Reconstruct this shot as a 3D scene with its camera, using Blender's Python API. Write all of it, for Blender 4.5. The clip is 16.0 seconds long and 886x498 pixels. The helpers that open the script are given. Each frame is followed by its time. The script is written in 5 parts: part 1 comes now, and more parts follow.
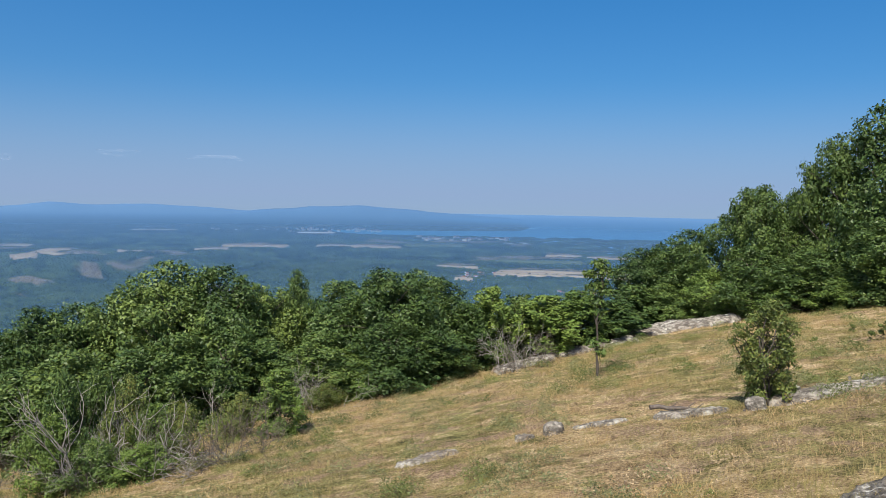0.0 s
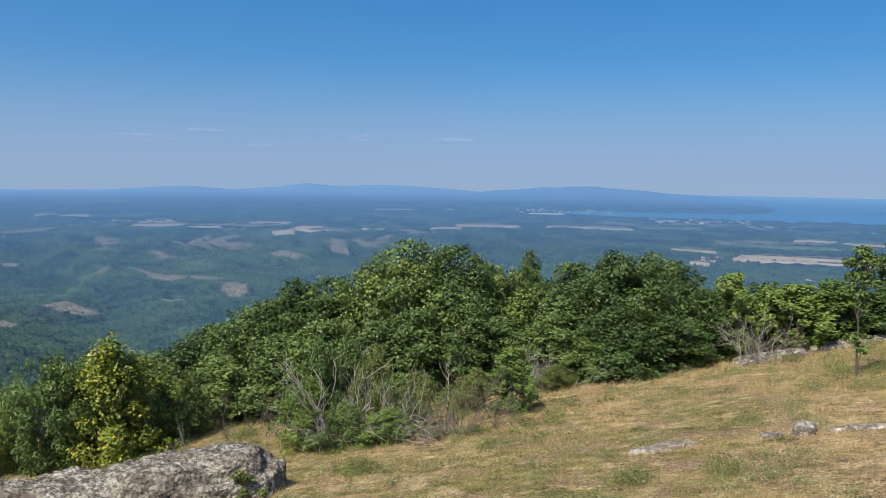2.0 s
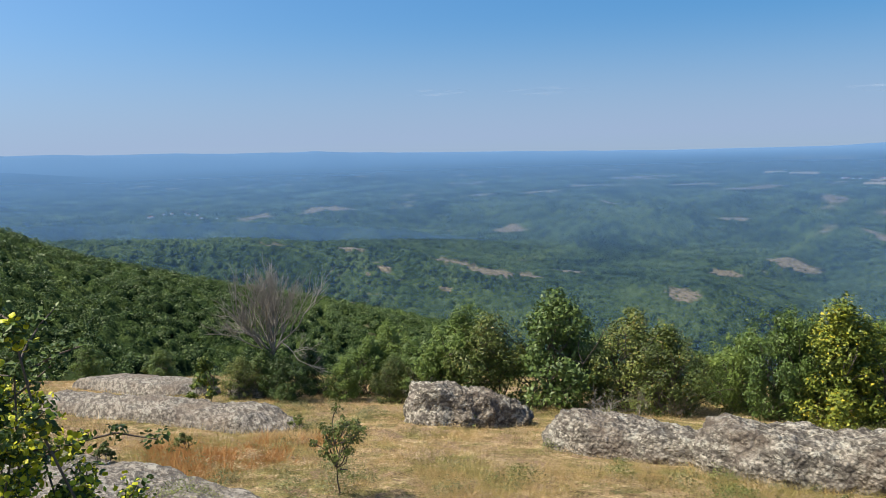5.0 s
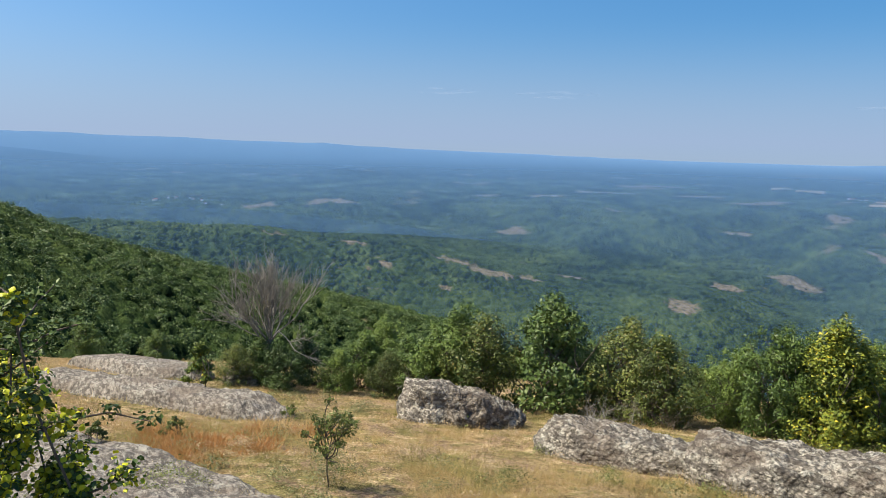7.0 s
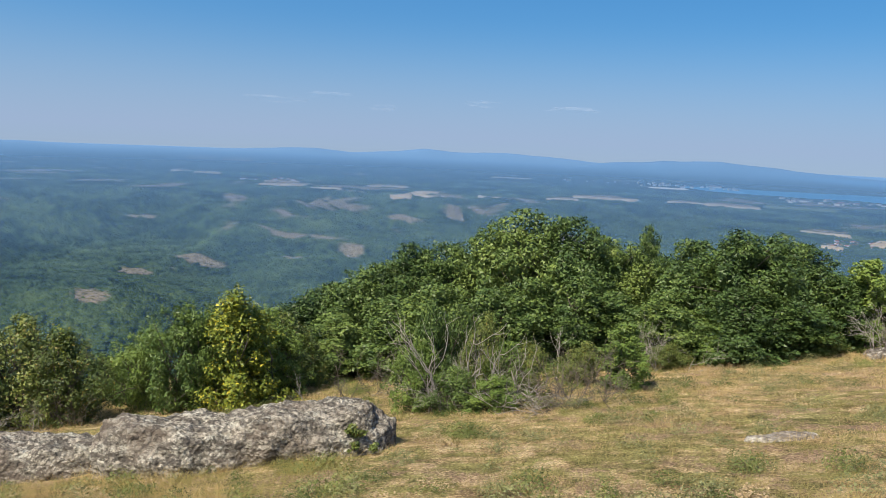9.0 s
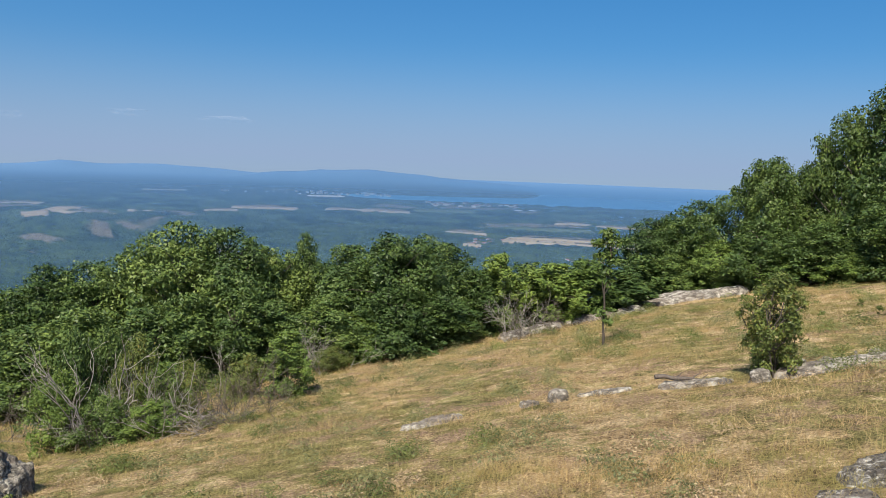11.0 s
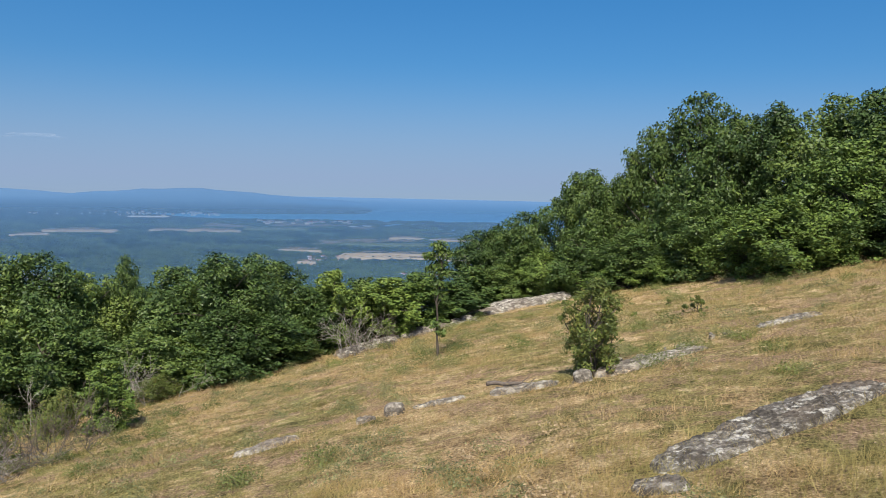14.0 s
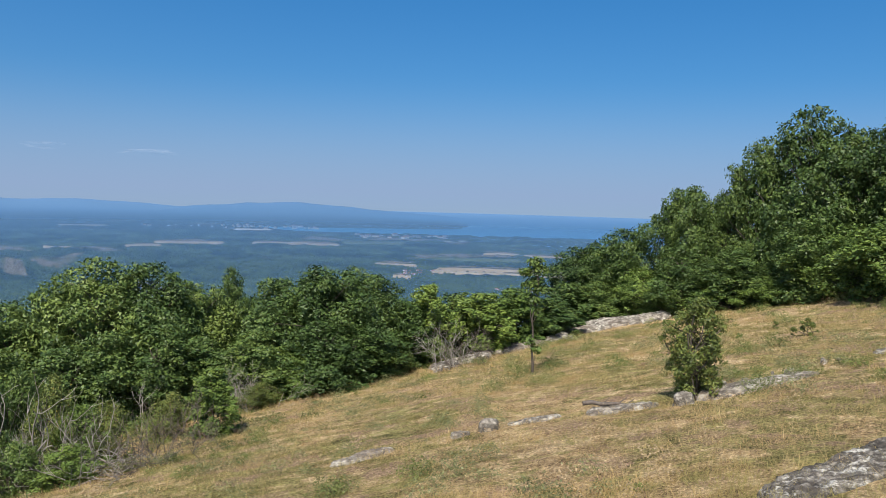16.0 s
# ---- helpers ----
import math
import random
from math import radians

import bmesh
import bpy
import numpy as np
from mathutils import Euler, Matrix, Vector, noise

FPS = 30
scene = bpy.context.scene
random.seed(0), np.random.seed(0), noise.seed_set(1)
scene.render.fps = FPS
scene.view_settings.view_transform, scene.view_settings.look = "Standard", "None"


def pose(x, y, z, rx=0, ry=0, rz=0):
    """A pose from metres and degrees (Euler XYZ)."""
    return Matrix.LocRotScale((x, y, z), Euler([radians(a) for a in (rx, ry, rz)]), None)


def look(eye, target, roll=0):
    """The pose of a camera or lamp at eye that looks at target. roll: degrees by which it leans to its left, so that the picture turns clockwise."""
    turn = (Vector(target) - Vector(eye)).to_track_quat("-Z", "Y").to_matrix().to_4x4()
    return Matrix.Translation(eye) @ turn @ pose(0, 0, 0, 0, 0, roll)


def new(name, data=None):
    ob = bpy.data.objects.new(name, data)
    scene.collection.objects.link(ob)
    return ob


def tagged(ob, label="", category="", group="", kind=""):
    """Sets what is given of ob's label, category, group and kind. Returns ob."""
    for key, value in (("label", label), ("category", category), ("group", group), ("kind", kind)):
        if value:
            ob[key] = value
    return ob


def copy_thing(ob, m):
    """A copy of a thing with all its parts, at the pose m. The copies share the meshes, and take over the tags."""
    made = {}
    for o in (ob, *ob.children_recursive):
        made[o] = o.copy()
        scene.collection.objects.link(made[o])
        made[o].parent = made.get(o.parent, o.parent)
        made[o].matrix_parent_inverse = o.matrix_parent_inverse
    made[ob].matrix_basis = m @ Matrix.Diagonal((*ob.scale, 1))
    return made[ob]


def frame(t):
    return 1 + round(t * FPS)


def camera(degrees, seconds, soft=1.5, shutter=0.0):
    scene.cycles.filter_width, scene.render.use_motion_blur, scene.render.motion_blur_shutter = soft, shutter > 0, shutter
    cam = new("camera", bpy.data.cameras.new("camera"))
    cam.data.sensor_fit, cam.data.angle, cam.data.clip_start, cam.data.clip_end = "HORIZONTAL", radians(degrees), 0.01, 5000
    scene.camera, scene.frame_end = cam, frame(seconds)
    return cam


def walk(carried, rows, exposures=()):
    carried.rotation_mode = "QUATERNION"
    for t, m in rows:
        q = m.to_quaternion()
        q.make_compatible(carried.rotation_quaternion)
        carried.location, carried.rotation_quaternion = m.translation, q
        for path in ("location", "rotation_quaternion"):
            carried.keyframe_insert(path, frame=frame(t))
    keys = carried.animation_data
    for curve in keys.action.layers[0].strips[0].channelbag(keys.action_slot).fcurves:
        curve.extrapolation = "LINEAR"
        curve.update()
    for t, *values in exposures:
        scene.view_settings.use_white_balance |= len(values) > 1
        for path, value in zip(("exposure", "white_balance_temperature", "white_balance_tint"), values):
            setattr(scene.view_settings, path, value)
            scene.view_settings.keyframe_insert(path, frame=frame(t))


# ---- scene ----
LENS = 58.485
cam = camera(LENS, 16.0, soft=0.65)


def heading(x, y, z, yaw, pitch, roll):
    """A camera pose from a heading to the left of +y, a tilt and a lean, in degrees."""
    a, b = radians(yaw), radians(pitch)
    way = Vector((-math.sin(a) * math.cos(b), math.cos(a) * math.cos(b), math.sin(b)))
    return look((x, y, z), Vector((x, y, z)) + way, roll)


PATH = [
    (0.0, -0.002, -0.000, 0.000, 0.45, -3.95, 0.97),
    (0.5, -0.025, -0.001, 0.000, 5.00, -4.21, 0.76),
    (1.0, -0.036, -0.002, 0.000, 7.09, -4.46, 0.83),
    (1.5, -0.057, -0.006, 0.000, 11.31, -4.91, 0.81),
    (2.0, -0.085, -0.013, 0.000, 17.00, -5.54, 0.65),
    (2.5, -0.120, -0.026, 0.000, 24.36, -6.20, 0.43),
    (3.0, -0.157, -0.046, 0.000, 32.81, -6.50, -0.11),
    (3.5, -0.188, -0.069, 0.000, 40.43, -6.78, -0.61),
    (4.0, -0.219, -0.099, 0.000, 48.91, -6.95, -1.19),
    (4.5, -0.247, -0.137, 0.000, 58.20, -7.77, -2.00),
    (4.7, -0.255, -0.152, 0.000, 61.55, -7.93, -2.02),
    (5.1, -0.271, -0.182, 0.000, 68.24, -8.05, -1.86),
    (5.5, -0.282, -0.209, 0.000, 74.05, -8.11, -1.40),
    (5.9, -0.288, -0.226, 0.000, 77.69, -8.12, -0.76),
    (6.3, -0.288, -0.228, 0.000, 77.86, -8.12, -0.06),
    (6.8, -0.275, -0.197, 0.000, 71.22, -8.12, 0.73),
    (7.0, -0.267, -0.176, 0.000, 66.75, -8.14, 1.27),
    (7.5, -0.234, -0.119, 0.000, 53.80, -8.27, 2.56),
    (8.0, -0.203, -0.083, 0.000, 44.46, -8.38, 2.22),
    (8.5, -0.173, -0.057, 0.000, 36.67, -8.47, 1.66),
    (9.0, -0.124, -0.028, 0.000, 25.22, -8.05, 2.41),
    (9.5, -0.085, -0.013, 0.000, 17.11, -7.61, 2.02),
    (10.0, -0.060, -0.006, 0.000, 11.90, -7.25, 1.81),
    (10.2, -0.048, -0.004, 0.000, 9.46, -7.09, 2.14),
    (10.6, -0.025, -0.001, 0.000, 4.89, -6.83, 2.28),
    (11.0, -0.005, 0.001, 0.000, 1.01, -6.43, 2.10),
    (11.5, 0.014, 0.000, 0.000, -2.75, -5.87, 1.61),
    (11.9, 0.024, -0.001, 0.000, -4.80, -5.51, 1.15),
    (12.3, 0.030, -0.002, -0.000, -5.89, -5.34, 0.75),
    (12.5, 0.031, -0.002, -0.000, -6.19, -5.29, 0.43),
    (13.0, 0.043, -0.003, -0.000, -8.44, -5.21, 0.39),
    (13.5, 0.054, -0.005, -0.000, -10.74, -5.18, 0.86),
    (14.0, 0.055, -0.005, -0.000, -10.90, -4.96, 1.26),
    (14.5, 0.055, -0.005, -0.000, -10.87, -4.68, 1.43),
    (15.0, 0.047, -0.004, -0.000, -9.23, -4.29, 1.46),
    (15.5, 0.030, -0.002, -0.000, -5.85, -4.16, 1.43),
    (16.0, 0.020, -0.001, -0.000, -4.02, -4.01, 1.56),
]
# the picture brightens and warms a little while the camera looks inland
LIGHT = [(0.0, 0.48, 6550, 10), (2.0, 0.50, 6650, 10), (3.5, 0.58, 6750, 10), (4.5, 0.64, 6950, 10), (7.0, 0.72, 7050, 10), (8.5, 0.68, 7050, 10),
         (10.0, 0.58, 6950, 10), (12.5, 0.48, 6800, 10), (14.5, 0.47, 6750, 10), (16.0, 0.48, 6650, 10)]
walk(cam, [(t, heading(*row)) for t, *row in PATH], LIGHT)

# ---- light ----
SUN_WAY = Vector((-0.24, -0.62, 1.0)).normalized()      # towards the sun: high, behind and to the left
sun = new("sun", bpy.data.lights.new("sun", "SUN"))
sun.data.energy, sun.data.angle, sun.data.color = 4.5, radians(0.5), (1.0, 0.95, 0.86)
sun.matrix_world = look(SUN_WAY * 100, (0, 0, 0))
world = bpy.data.worlds.new("world")
scene.world = world
world.use_nodes = True
sky = world.node_tree.nodes.new("ShaderNodeTexSky")
sky.sky_type, sky.sun_disc = "NISHITA", False
sky.sun_elevation, sky.sun_rotation = math.asin(SUN_WAY.z), math.atan2(SUN_WAY.x, SUN_WAY.y)
sky.altitude, sky.air_density, sky.dust_density, sky.ozone_density = 800, 1.2, 6.0, 5.0
back = world.node_tree.nodes["Background"]
back.inputs["Strength"].default_value = 0.112
deep = world.node_tree.nodes.new("ShaderNodeHueSaturation")
deep.inputs["Saturation"].default_value = 1.4
aim, dip = world.node_tree.nodes.new("ShaderNodeTexCoord"), world.node_tree.nodes.new("ShaderNodeMapping")
dip.inputs["Location"].default_value = (0, 0, 0.105)      # the sky's rim lies below eye level, seen from the hilltop
world.node_tree.links.new(aim.outputs["Generated"], dip.inputs["Vector"])
world.node_tree.links.new(dip.outputs["Vector"], sky.inputs["Vector"])
world.node_tree.links.new(sky.outputs["Color"], deep.inputs["Color"])
air_tint = world.node_tree.nodes.new("ShaderNodeMix")
air_tint.data_type, air_tint.blend_type = "RGBA", "MULTIPLY"
air_tint.inputs[0].default_value, air_tint.inputs[7].default_value = 1.0, (0.97, 1.0, 1.0, 1)
world.node_tree.links.new(deep.outputs["Color"], air_tint.inputs[6])
# pale haze thickening towards the rim of the sky
split = world.node_tree.nodes.new("ShaderNodeSeparateXYZ")
world.node_tree.links.new(aim.outputs["Generated"], split.inputs[0])
rise = world.node_tree.nodes.new("ShaderNodeMath")
rise.operation, rise.use_clamp = "ABSOLUTE", False
world.node_tree.links.new(split.outputs["Z"], rise.inputs[0])
fade = world.node_tree.nodes.new("ShaderNodeMapRange")
fade.interpolation_type = "SMOOTHSTEP"
for socket, value in zip(("From Min", "From Max", "To Min", "To Max"), (-0.05, 0.15, 0.97, 0.0)):
    fade.inputs[socket].default_value = value
world.node_tree.links.new(rise.outputs[0], fade.inputs["Value"])
rim_haze = world.node_tree.nodes.new("ShaderNodeMix")
rim_haze.data_type = "RGBA"
rim_haze.inputs[7].default_value = (1.92, 2.60, 4.10, 1)
world.node_tree.links.new(fade.outputs["Result"], rim_haze.inputs[0])
world.node_tree.links.new(air_tint.outputs[2], rim_haze.inputs[6])
world.node_tree.links.new(rim_haze.outputs[2], back.inputs["Color"])


# ---- materials ----
class Nodes:
    """A node material in the making."""

    def __init__(self, name):
        self.mat = bpy.data.materials.new(name)
        self.mat.use_nodes = True
        self.tree = self.mat.node_tree
        self.tree.nodes.clear()
        self.out = self.tree.nodes.new("ShaderNodeOutputMaterial")

    def add(self, kind, **values):
        node = self.tree.nodes.new("ShaderNode" + kind)
        for key, value in values.items():
            node.inputs[key.replace("_", " ")].default_value = value
        return node

    def link(self, a, b):
        self.tree.links.new(a, b)

    def place(self, stretch=(1, 1, 1)):
        geo, mapping = self.add("NewGeometry"), self.add("Mapping", Scale=stretch)
        self.link(geo.outputs["Position"], mapping.inputs["Vector"])
        return mapping.outputs["Vector"]

    def local(self):
        return self.add("TexCoord").outputs["Object"]

    def noise(self, vector, scale, detail=4.0, rough=0.55):
        node = self.add("TexNoise", Scale=scale, Detail=detail, Roughness=rough)
        self.link(vector, node.inputs["Vector"])
        return node.outputs["Fac"]

    def ramp(self, fac, *stops):
        node = self.add("ValToRGB")
        while len(node.color_ramp.elements) < len(stops):
            node.color_ramp.elements.new(0.5)
        for element, (at, colour) in zip(node.color_ramp.elements, stops):
            element.position = at
            element.color = (*colour, 1) if len(colour) == 3 else (colour[0],) * 3 + (1,)
        self.link(fac, node.inputs["Fac"])
        return node.outputs["Color"]

    def mix(self, fac, a, b, blend="MIX"):
        node = self.tree.nodes.new("ShaderNodeMix")
        node.data_type, node.blend_type = "RGBA", blend
        for value, socket in ((fac, node.inputs[0]), (a, node.inputs[6]), (b, node.inputs[7])):
            if hasattr(value, "is_output"):
                self.link(value, socket)
            elif isinstance(value, tuple):
                socket.default_value = (*value, 1)
            else:
                socket.default_value = value
        return node.outputs[2]

    def math(self, kind, a, b=0.0, clamp=False):
        node = self.tree.nodes.new("ShaderNodeMath")
        node.operation, node.use_clamp = kind, clamp
        for value, socket in ((a, node.inputs[0]), (b, node.inputs[1])):
            if hasattr(value, "is_output"):
                self.link(value, socket)
            else:
                socket.default_value = value
        return node.outputs[0]

    def surface(self, colour, rough=0.9, bump=None, strength=0.5, distance=0.02, spec=0.2):
        bsdf = self.add("BsdfPrincipled", Roughness=rough)
        bsdf.inputs["Specular IOR Level"].default_value = spec
        if hasattr(colour, "is_output"):
            self.link(colour, bsdf.inputs["Base Color"])
        else:
            bsdf.inputs["Base Color"].default_value = (*colour, 1)
        if bump is not None:
            node = self.add("Bump", Strength=strength, Distance=distance)
            self.link(bump, node.inputs["Height"])
            self.link(node.outputs["Normal"], bsdf.inputs["Normal"])
        self.link(bsdf.outputs["BSDF"], self.out.inputs["Surface"])
        return bsdf


def leaf_material(name, dark, mid, light, spots=None):
    n = Nodes(name)
    geo = n.add("NewGeometry")
    info = n.add("ObjectInfo")
    patch = n.noise(n.local(), 0.9, 2.0)
    fac = n.math("ADD", n.math("MULTIPLY", geo.outputs["Random Per Island"], 0.34), n.math("MULTIPLY", patch, 0.72))
    fac = n.math("ADD", fac, n.math("MULTIPLY", n.math("SUBTRACT", info.outputs["Random"], 0.5), 0.32))
    colour = n.ramp(fac, (0.15, dark), (0.52, mid), (0.92, light))
    if spots:
        colour = n.mix(n.math("GREATER_THAN", geo.outputs["Random Per Island"], 0.93), colour, spots)
    bsdf = n.surface(colour, 0.48, spec=0.24)
    glow = n.add("BsdfTranslucent")
    n.link(n.mix(0.5, colour, (0.16, 0.22, 0.03)), glow.inputs["Color"])
    both = n.add("MixShader", Fac=0.08)
    n.link(bsdf.outputs["BSDF"], both.inputs[1])
    n.link(glow.outputs["BSDF"], both.inputs[2])
    n.link(both.outputs["Shader"], n.out.inputs["Surface"])
    return n.mat


OAK_LEAF = leaf_material("oak_leaf", (0.013, 0.029, 0.009), (0.060, 0.102, 0.025), (0.175, 0.230, 0.052))
SLOPE_LEAF = leaf_material("slope_oak_leaf", (0.032, 0.060, 0.020), (0.092, 0.142, 0.040), (0.22, 0.275, 0.080))
LIGHT_LEAF = leaf_material("light_leaf", (0.028, 0.056, 0.016), (0.098, 0.152, 0.031), (0.205, 0.270, 0.053))
OLIVE_LEAF = leaf_material("olive_leaf", (0.028, 0.044, 0.012), (0.100, 0.130, 0.030), (0.24, 0.25, 0.060), (0.17, 0.14, 0.035))
YELLOW_LEAF = leaf_material("yellow_leaf", (0.03, 0.058, 0.012), (0.11, 0.15, 0.024), (0.33, 0.33, 0.03), (0.40, 0.34, 0.03))
FRUIT_YELLOW = leaf_material("yellow_fruit", (0.30, 0.33, 0.02), (0.50, 0.50, 0.03), (0.62, 0.58, 0.05))


def bark_material(name, dark, light):
    n = Nodes(name)
    grain = n.noise(n.place((6, 6, 1.5)), 5.0, 6.0, 0.7)
    n.surface(n.ramp(grain, (0.3, dark), (0.7, light)), 0.95, grain, 0.8, 0.02)
    return n.mat


BARK = bark_material("bark", (0.035, 0.028, 0.022), (0.13, 0.11, 0.09))
DEAD_WOOD = bark_material("dead_wood", (0.15, 0.135, 0.118), (0.39, 0.355, 0.315))
DARK_TWIG = bark_material("dark_twig", (0.07, 0.055, 0.045), (0.19, 0.16, 0.135))


def rock_material(name, dark, mid, pale, moss, pebbly=0.8, streak=(1.0, 2.6, 6.0), depth=0.06):
    n = Nodes(name)
    at = n.place()
    grain, blotch, pits = n.noise(at, 26.0, 8.0, 0.7), n.noise(at, 2.6, 6.0, 0.65), n.noise(at, 9.0, 5.0, 0.65)
    pebble = n.add("TexVoronoi", Scale=17.0)
    n.link(at, pebble.inputs["Vector"])
    colour = n.ramp(n.math("ADD", n.math("MULTIPLY", grain, 0.5), n.math("MULTIPLY", blotch, 0.5)),
                    (0.38, dark), (0.48, mid), (0.60, pale))
    tone = n.ramp(n.math("MULTIPLY", pebble.outputs["Color"], 1.0), (0.0, (0.55,)), (1.0, (1.2,)))
    colour = n.mix(pebbly, colour, tone, "MULTIPLY")
    # shade in the gaps between pebbles, painted into the colour
    gap_shade = n.ramp(pebble.outputs["Distance"], (0.46, (1.0,)), (0.68, (0.40,)))
    colour = n.mix(pebbly, colour, gap_shade, "MULTIPLY")
    lichen = n.ramp(n.noise(at, 5.0, 8.0, 0.72), (0.52, (0.0,)), (0.57, (1.0,)))
    colour = n.mix(n.math("MULTIPLY", lichen, 0.7), colour, moss)
    # the low spots of the relief get their shade in the colour too
    pit_shade = n.ramp(pits, (0.40, (1.0,)), (0.46, (0.0,)))
    colour = n.mix(n.math("MULTIPLY", pit_shade, 0.65), colour, (0.04, 0.036, 0.03))
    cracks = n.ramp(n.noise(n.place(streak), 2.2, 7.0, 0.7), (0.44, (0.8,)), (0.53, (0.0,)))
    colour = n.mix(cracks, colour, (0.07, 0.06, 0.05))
    stain = n.ramp(n.noise(at, 1.3, 5.0, 0.6), (0.50, (0.0,)), (0.62, (0.6,)))
    colour = n.mix(stain, colour, (0.13, 0.10, 0.075))
    relief = n.math("SUBTRACT", n.math("ADD", pits, n.math("MULTIPLY", grain, 0.5)), n.math("MULTIPLY", pebble.outputs["Distance"], 0.75 * pebbly))
    n.surface(colour, 0.92, relief, 1.0, depth)
    return n.mat


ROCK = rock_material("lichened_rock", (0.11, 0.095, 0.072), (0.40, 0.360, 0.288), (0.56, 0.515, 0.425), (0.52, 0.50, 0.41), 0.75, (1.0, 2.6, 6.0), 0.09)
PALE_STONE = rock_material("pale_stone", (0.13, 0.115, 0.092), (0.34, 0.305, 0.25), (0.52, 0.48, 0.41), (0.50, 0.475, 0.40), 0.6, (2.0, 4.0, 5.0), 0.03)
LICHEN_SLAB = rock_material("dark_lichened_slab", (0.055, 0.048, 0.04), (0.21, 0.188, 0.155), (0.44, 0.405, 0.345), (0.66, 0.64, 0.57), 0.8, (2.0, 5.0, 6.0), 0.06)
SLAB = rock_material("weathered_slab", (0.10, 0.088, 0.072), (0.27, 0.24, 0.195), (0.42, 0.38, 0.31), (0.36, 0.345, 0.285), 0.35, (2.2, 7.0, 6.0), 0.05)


def meadow_material():
    n = Nodes("dry_meadow")
    at = n.place()
    big, mid, fine = n.noise(at, 0.30, 5.0, 0.65), n.noise(at, 2.6, 6.0, 0.68), n.noise(at, 30.0, 8.0, 0.8)
    straw = n.ramp(n.math("ADD", n.math("MULTIPLY", fine, 0.6), n.math("MULTIPLY", mid, 0.4)),
                   (0.41, (0.125, 0.078, 0.040)), (0.5, (0.47, 0.330, 0.175)), (0.59, (0.74, 0.58, 0.345)))
    green = n.ramp(n.math("ADD", n.math("MULTIPLY", fine, 0.6), n.math("MULTIPLY", mid, 0.4)), (0.41, (0.048, 0.055, 0.017)), (0.59, (0.36, 0.33, 0.11)))
    lush = n.math("ADD", n.math("MULTIPLY", big, 0.45), n.math("MULTIPLY", n.noise(at, 2.4, 5.0, 0.7), 0.55))
    colour = n.mix(n.ramp(lush, (0.465, (0.0,)), (0.54, (0.85,))), straw, green)
    soil = n.ramp(n.noise(at, 1.1, 6.0, 0.68), (0.53, (0.0,)), (0.60, (0.85,)))
    colour = n.mix(soil, colour, n.ramp(fine, (0.38, (0.17, 0.10, 0.065)), (0.62, (0.52, 0.36, 0.245))))
    speck = n.add("TexVoronoi", Scale=38.0)
    n.link(at, speck.inputs["Vector"])
    colour = n.mix(0.75, colour, n.ramp(speck.outputs["Color"], (0.15, (0.45,)), (0.85, (1.35,))), "MULTIPLY")
    n.surface(colour, 0.95, n.math("ADD", fine, n.math("MULTIPLY", mid, 0.5)), 1.0, 0.06, 0.1)
    return n.mat


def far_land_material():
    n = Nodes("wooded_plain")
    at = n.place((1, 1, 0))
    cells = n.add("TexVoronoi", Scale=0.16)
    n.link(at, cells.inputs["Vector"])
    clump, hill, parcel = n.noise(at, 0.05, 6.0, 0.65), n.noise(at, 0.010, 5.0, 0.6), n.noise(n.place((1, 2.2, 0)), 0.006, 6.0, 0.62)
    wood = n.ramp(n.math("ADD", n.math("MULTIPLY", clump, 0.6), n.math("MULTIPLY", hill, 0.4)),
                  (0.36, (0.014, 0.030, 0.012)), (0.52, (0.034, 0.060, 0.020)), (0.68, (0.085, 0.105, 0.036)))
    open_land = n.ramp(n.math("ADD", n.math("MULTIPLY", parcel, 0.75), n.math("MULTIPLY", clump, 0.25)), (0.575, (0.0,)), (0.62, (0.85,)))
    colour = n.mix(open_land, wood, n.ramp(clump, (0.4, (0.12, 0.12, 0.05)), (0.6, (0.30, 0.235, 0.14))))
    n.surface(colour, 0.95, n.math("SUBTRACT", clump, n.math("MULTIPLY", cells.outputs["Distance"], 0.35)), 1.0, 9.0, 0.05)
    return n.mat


def canopy_material():
    n = Nodes("woodland_canopy")
    at = n.place()
    tint = n.add("Attribute")
    tint.attribute_name = "tint"
    crowns, twigs = n.add("TexVoronoi", Scale=0.34), n.add("TexVoronoi", Scale=1.1)
    for cells, stretch in ((crowns, (1, 1, 0.4)), (twigs, (1, 1, 1))):
        n.link(n.place(stretch), cells.inputs["Vector"])
    patch, leaf = n.noise(at, 0.012, 5.0, 0.65), n.noise(at, 1.6, 8.0, 0.8)
    fac = n.math("ADD", n.math("MULTIPLY", crowns.outputs["Color"], 0.24), n.math("MULTIPLY", n.math("ADD", n.math("MULTIPLY", patch, 2.0), -0.5), 0.40))
    fac = n.math("ADD", n.math("ADD", fac, n.math("MULTIPLY", leaf, 0.34)), n.math("MULTIPLY", tint.outputs["Fac"], 0.12))
    colour = n.ramp(fac, (0.40, (0.013, 0.029, 0.011)), (0.55, (0.049, 0.086, 0.026)), (0.76, (0.120, 0.168, 0.052)))
    bare = n.add("Attribute")
    bare.attribute_name = "bare"
    ground = n.ramp(n.noise(at, 0.35, 6.0, 0.7), (0.38, (0.12, 0.11, 0.055)), (0.62, (0.36, 0.285, 0.185)))
    relief = n.math("SUBTRACT", n.math("MULTIPLY", leaf, 0.8), n.math("ADD", crowns.outputs["Distance"], n.math("MULTIPLY", twigs.outputs["Distance"], 0.45)))
    n.surface(n.mix(bare.outputs["Fac"], colour, ground), 0.9, relief, 1.0, 2.2, 0.05)
    return n.mat


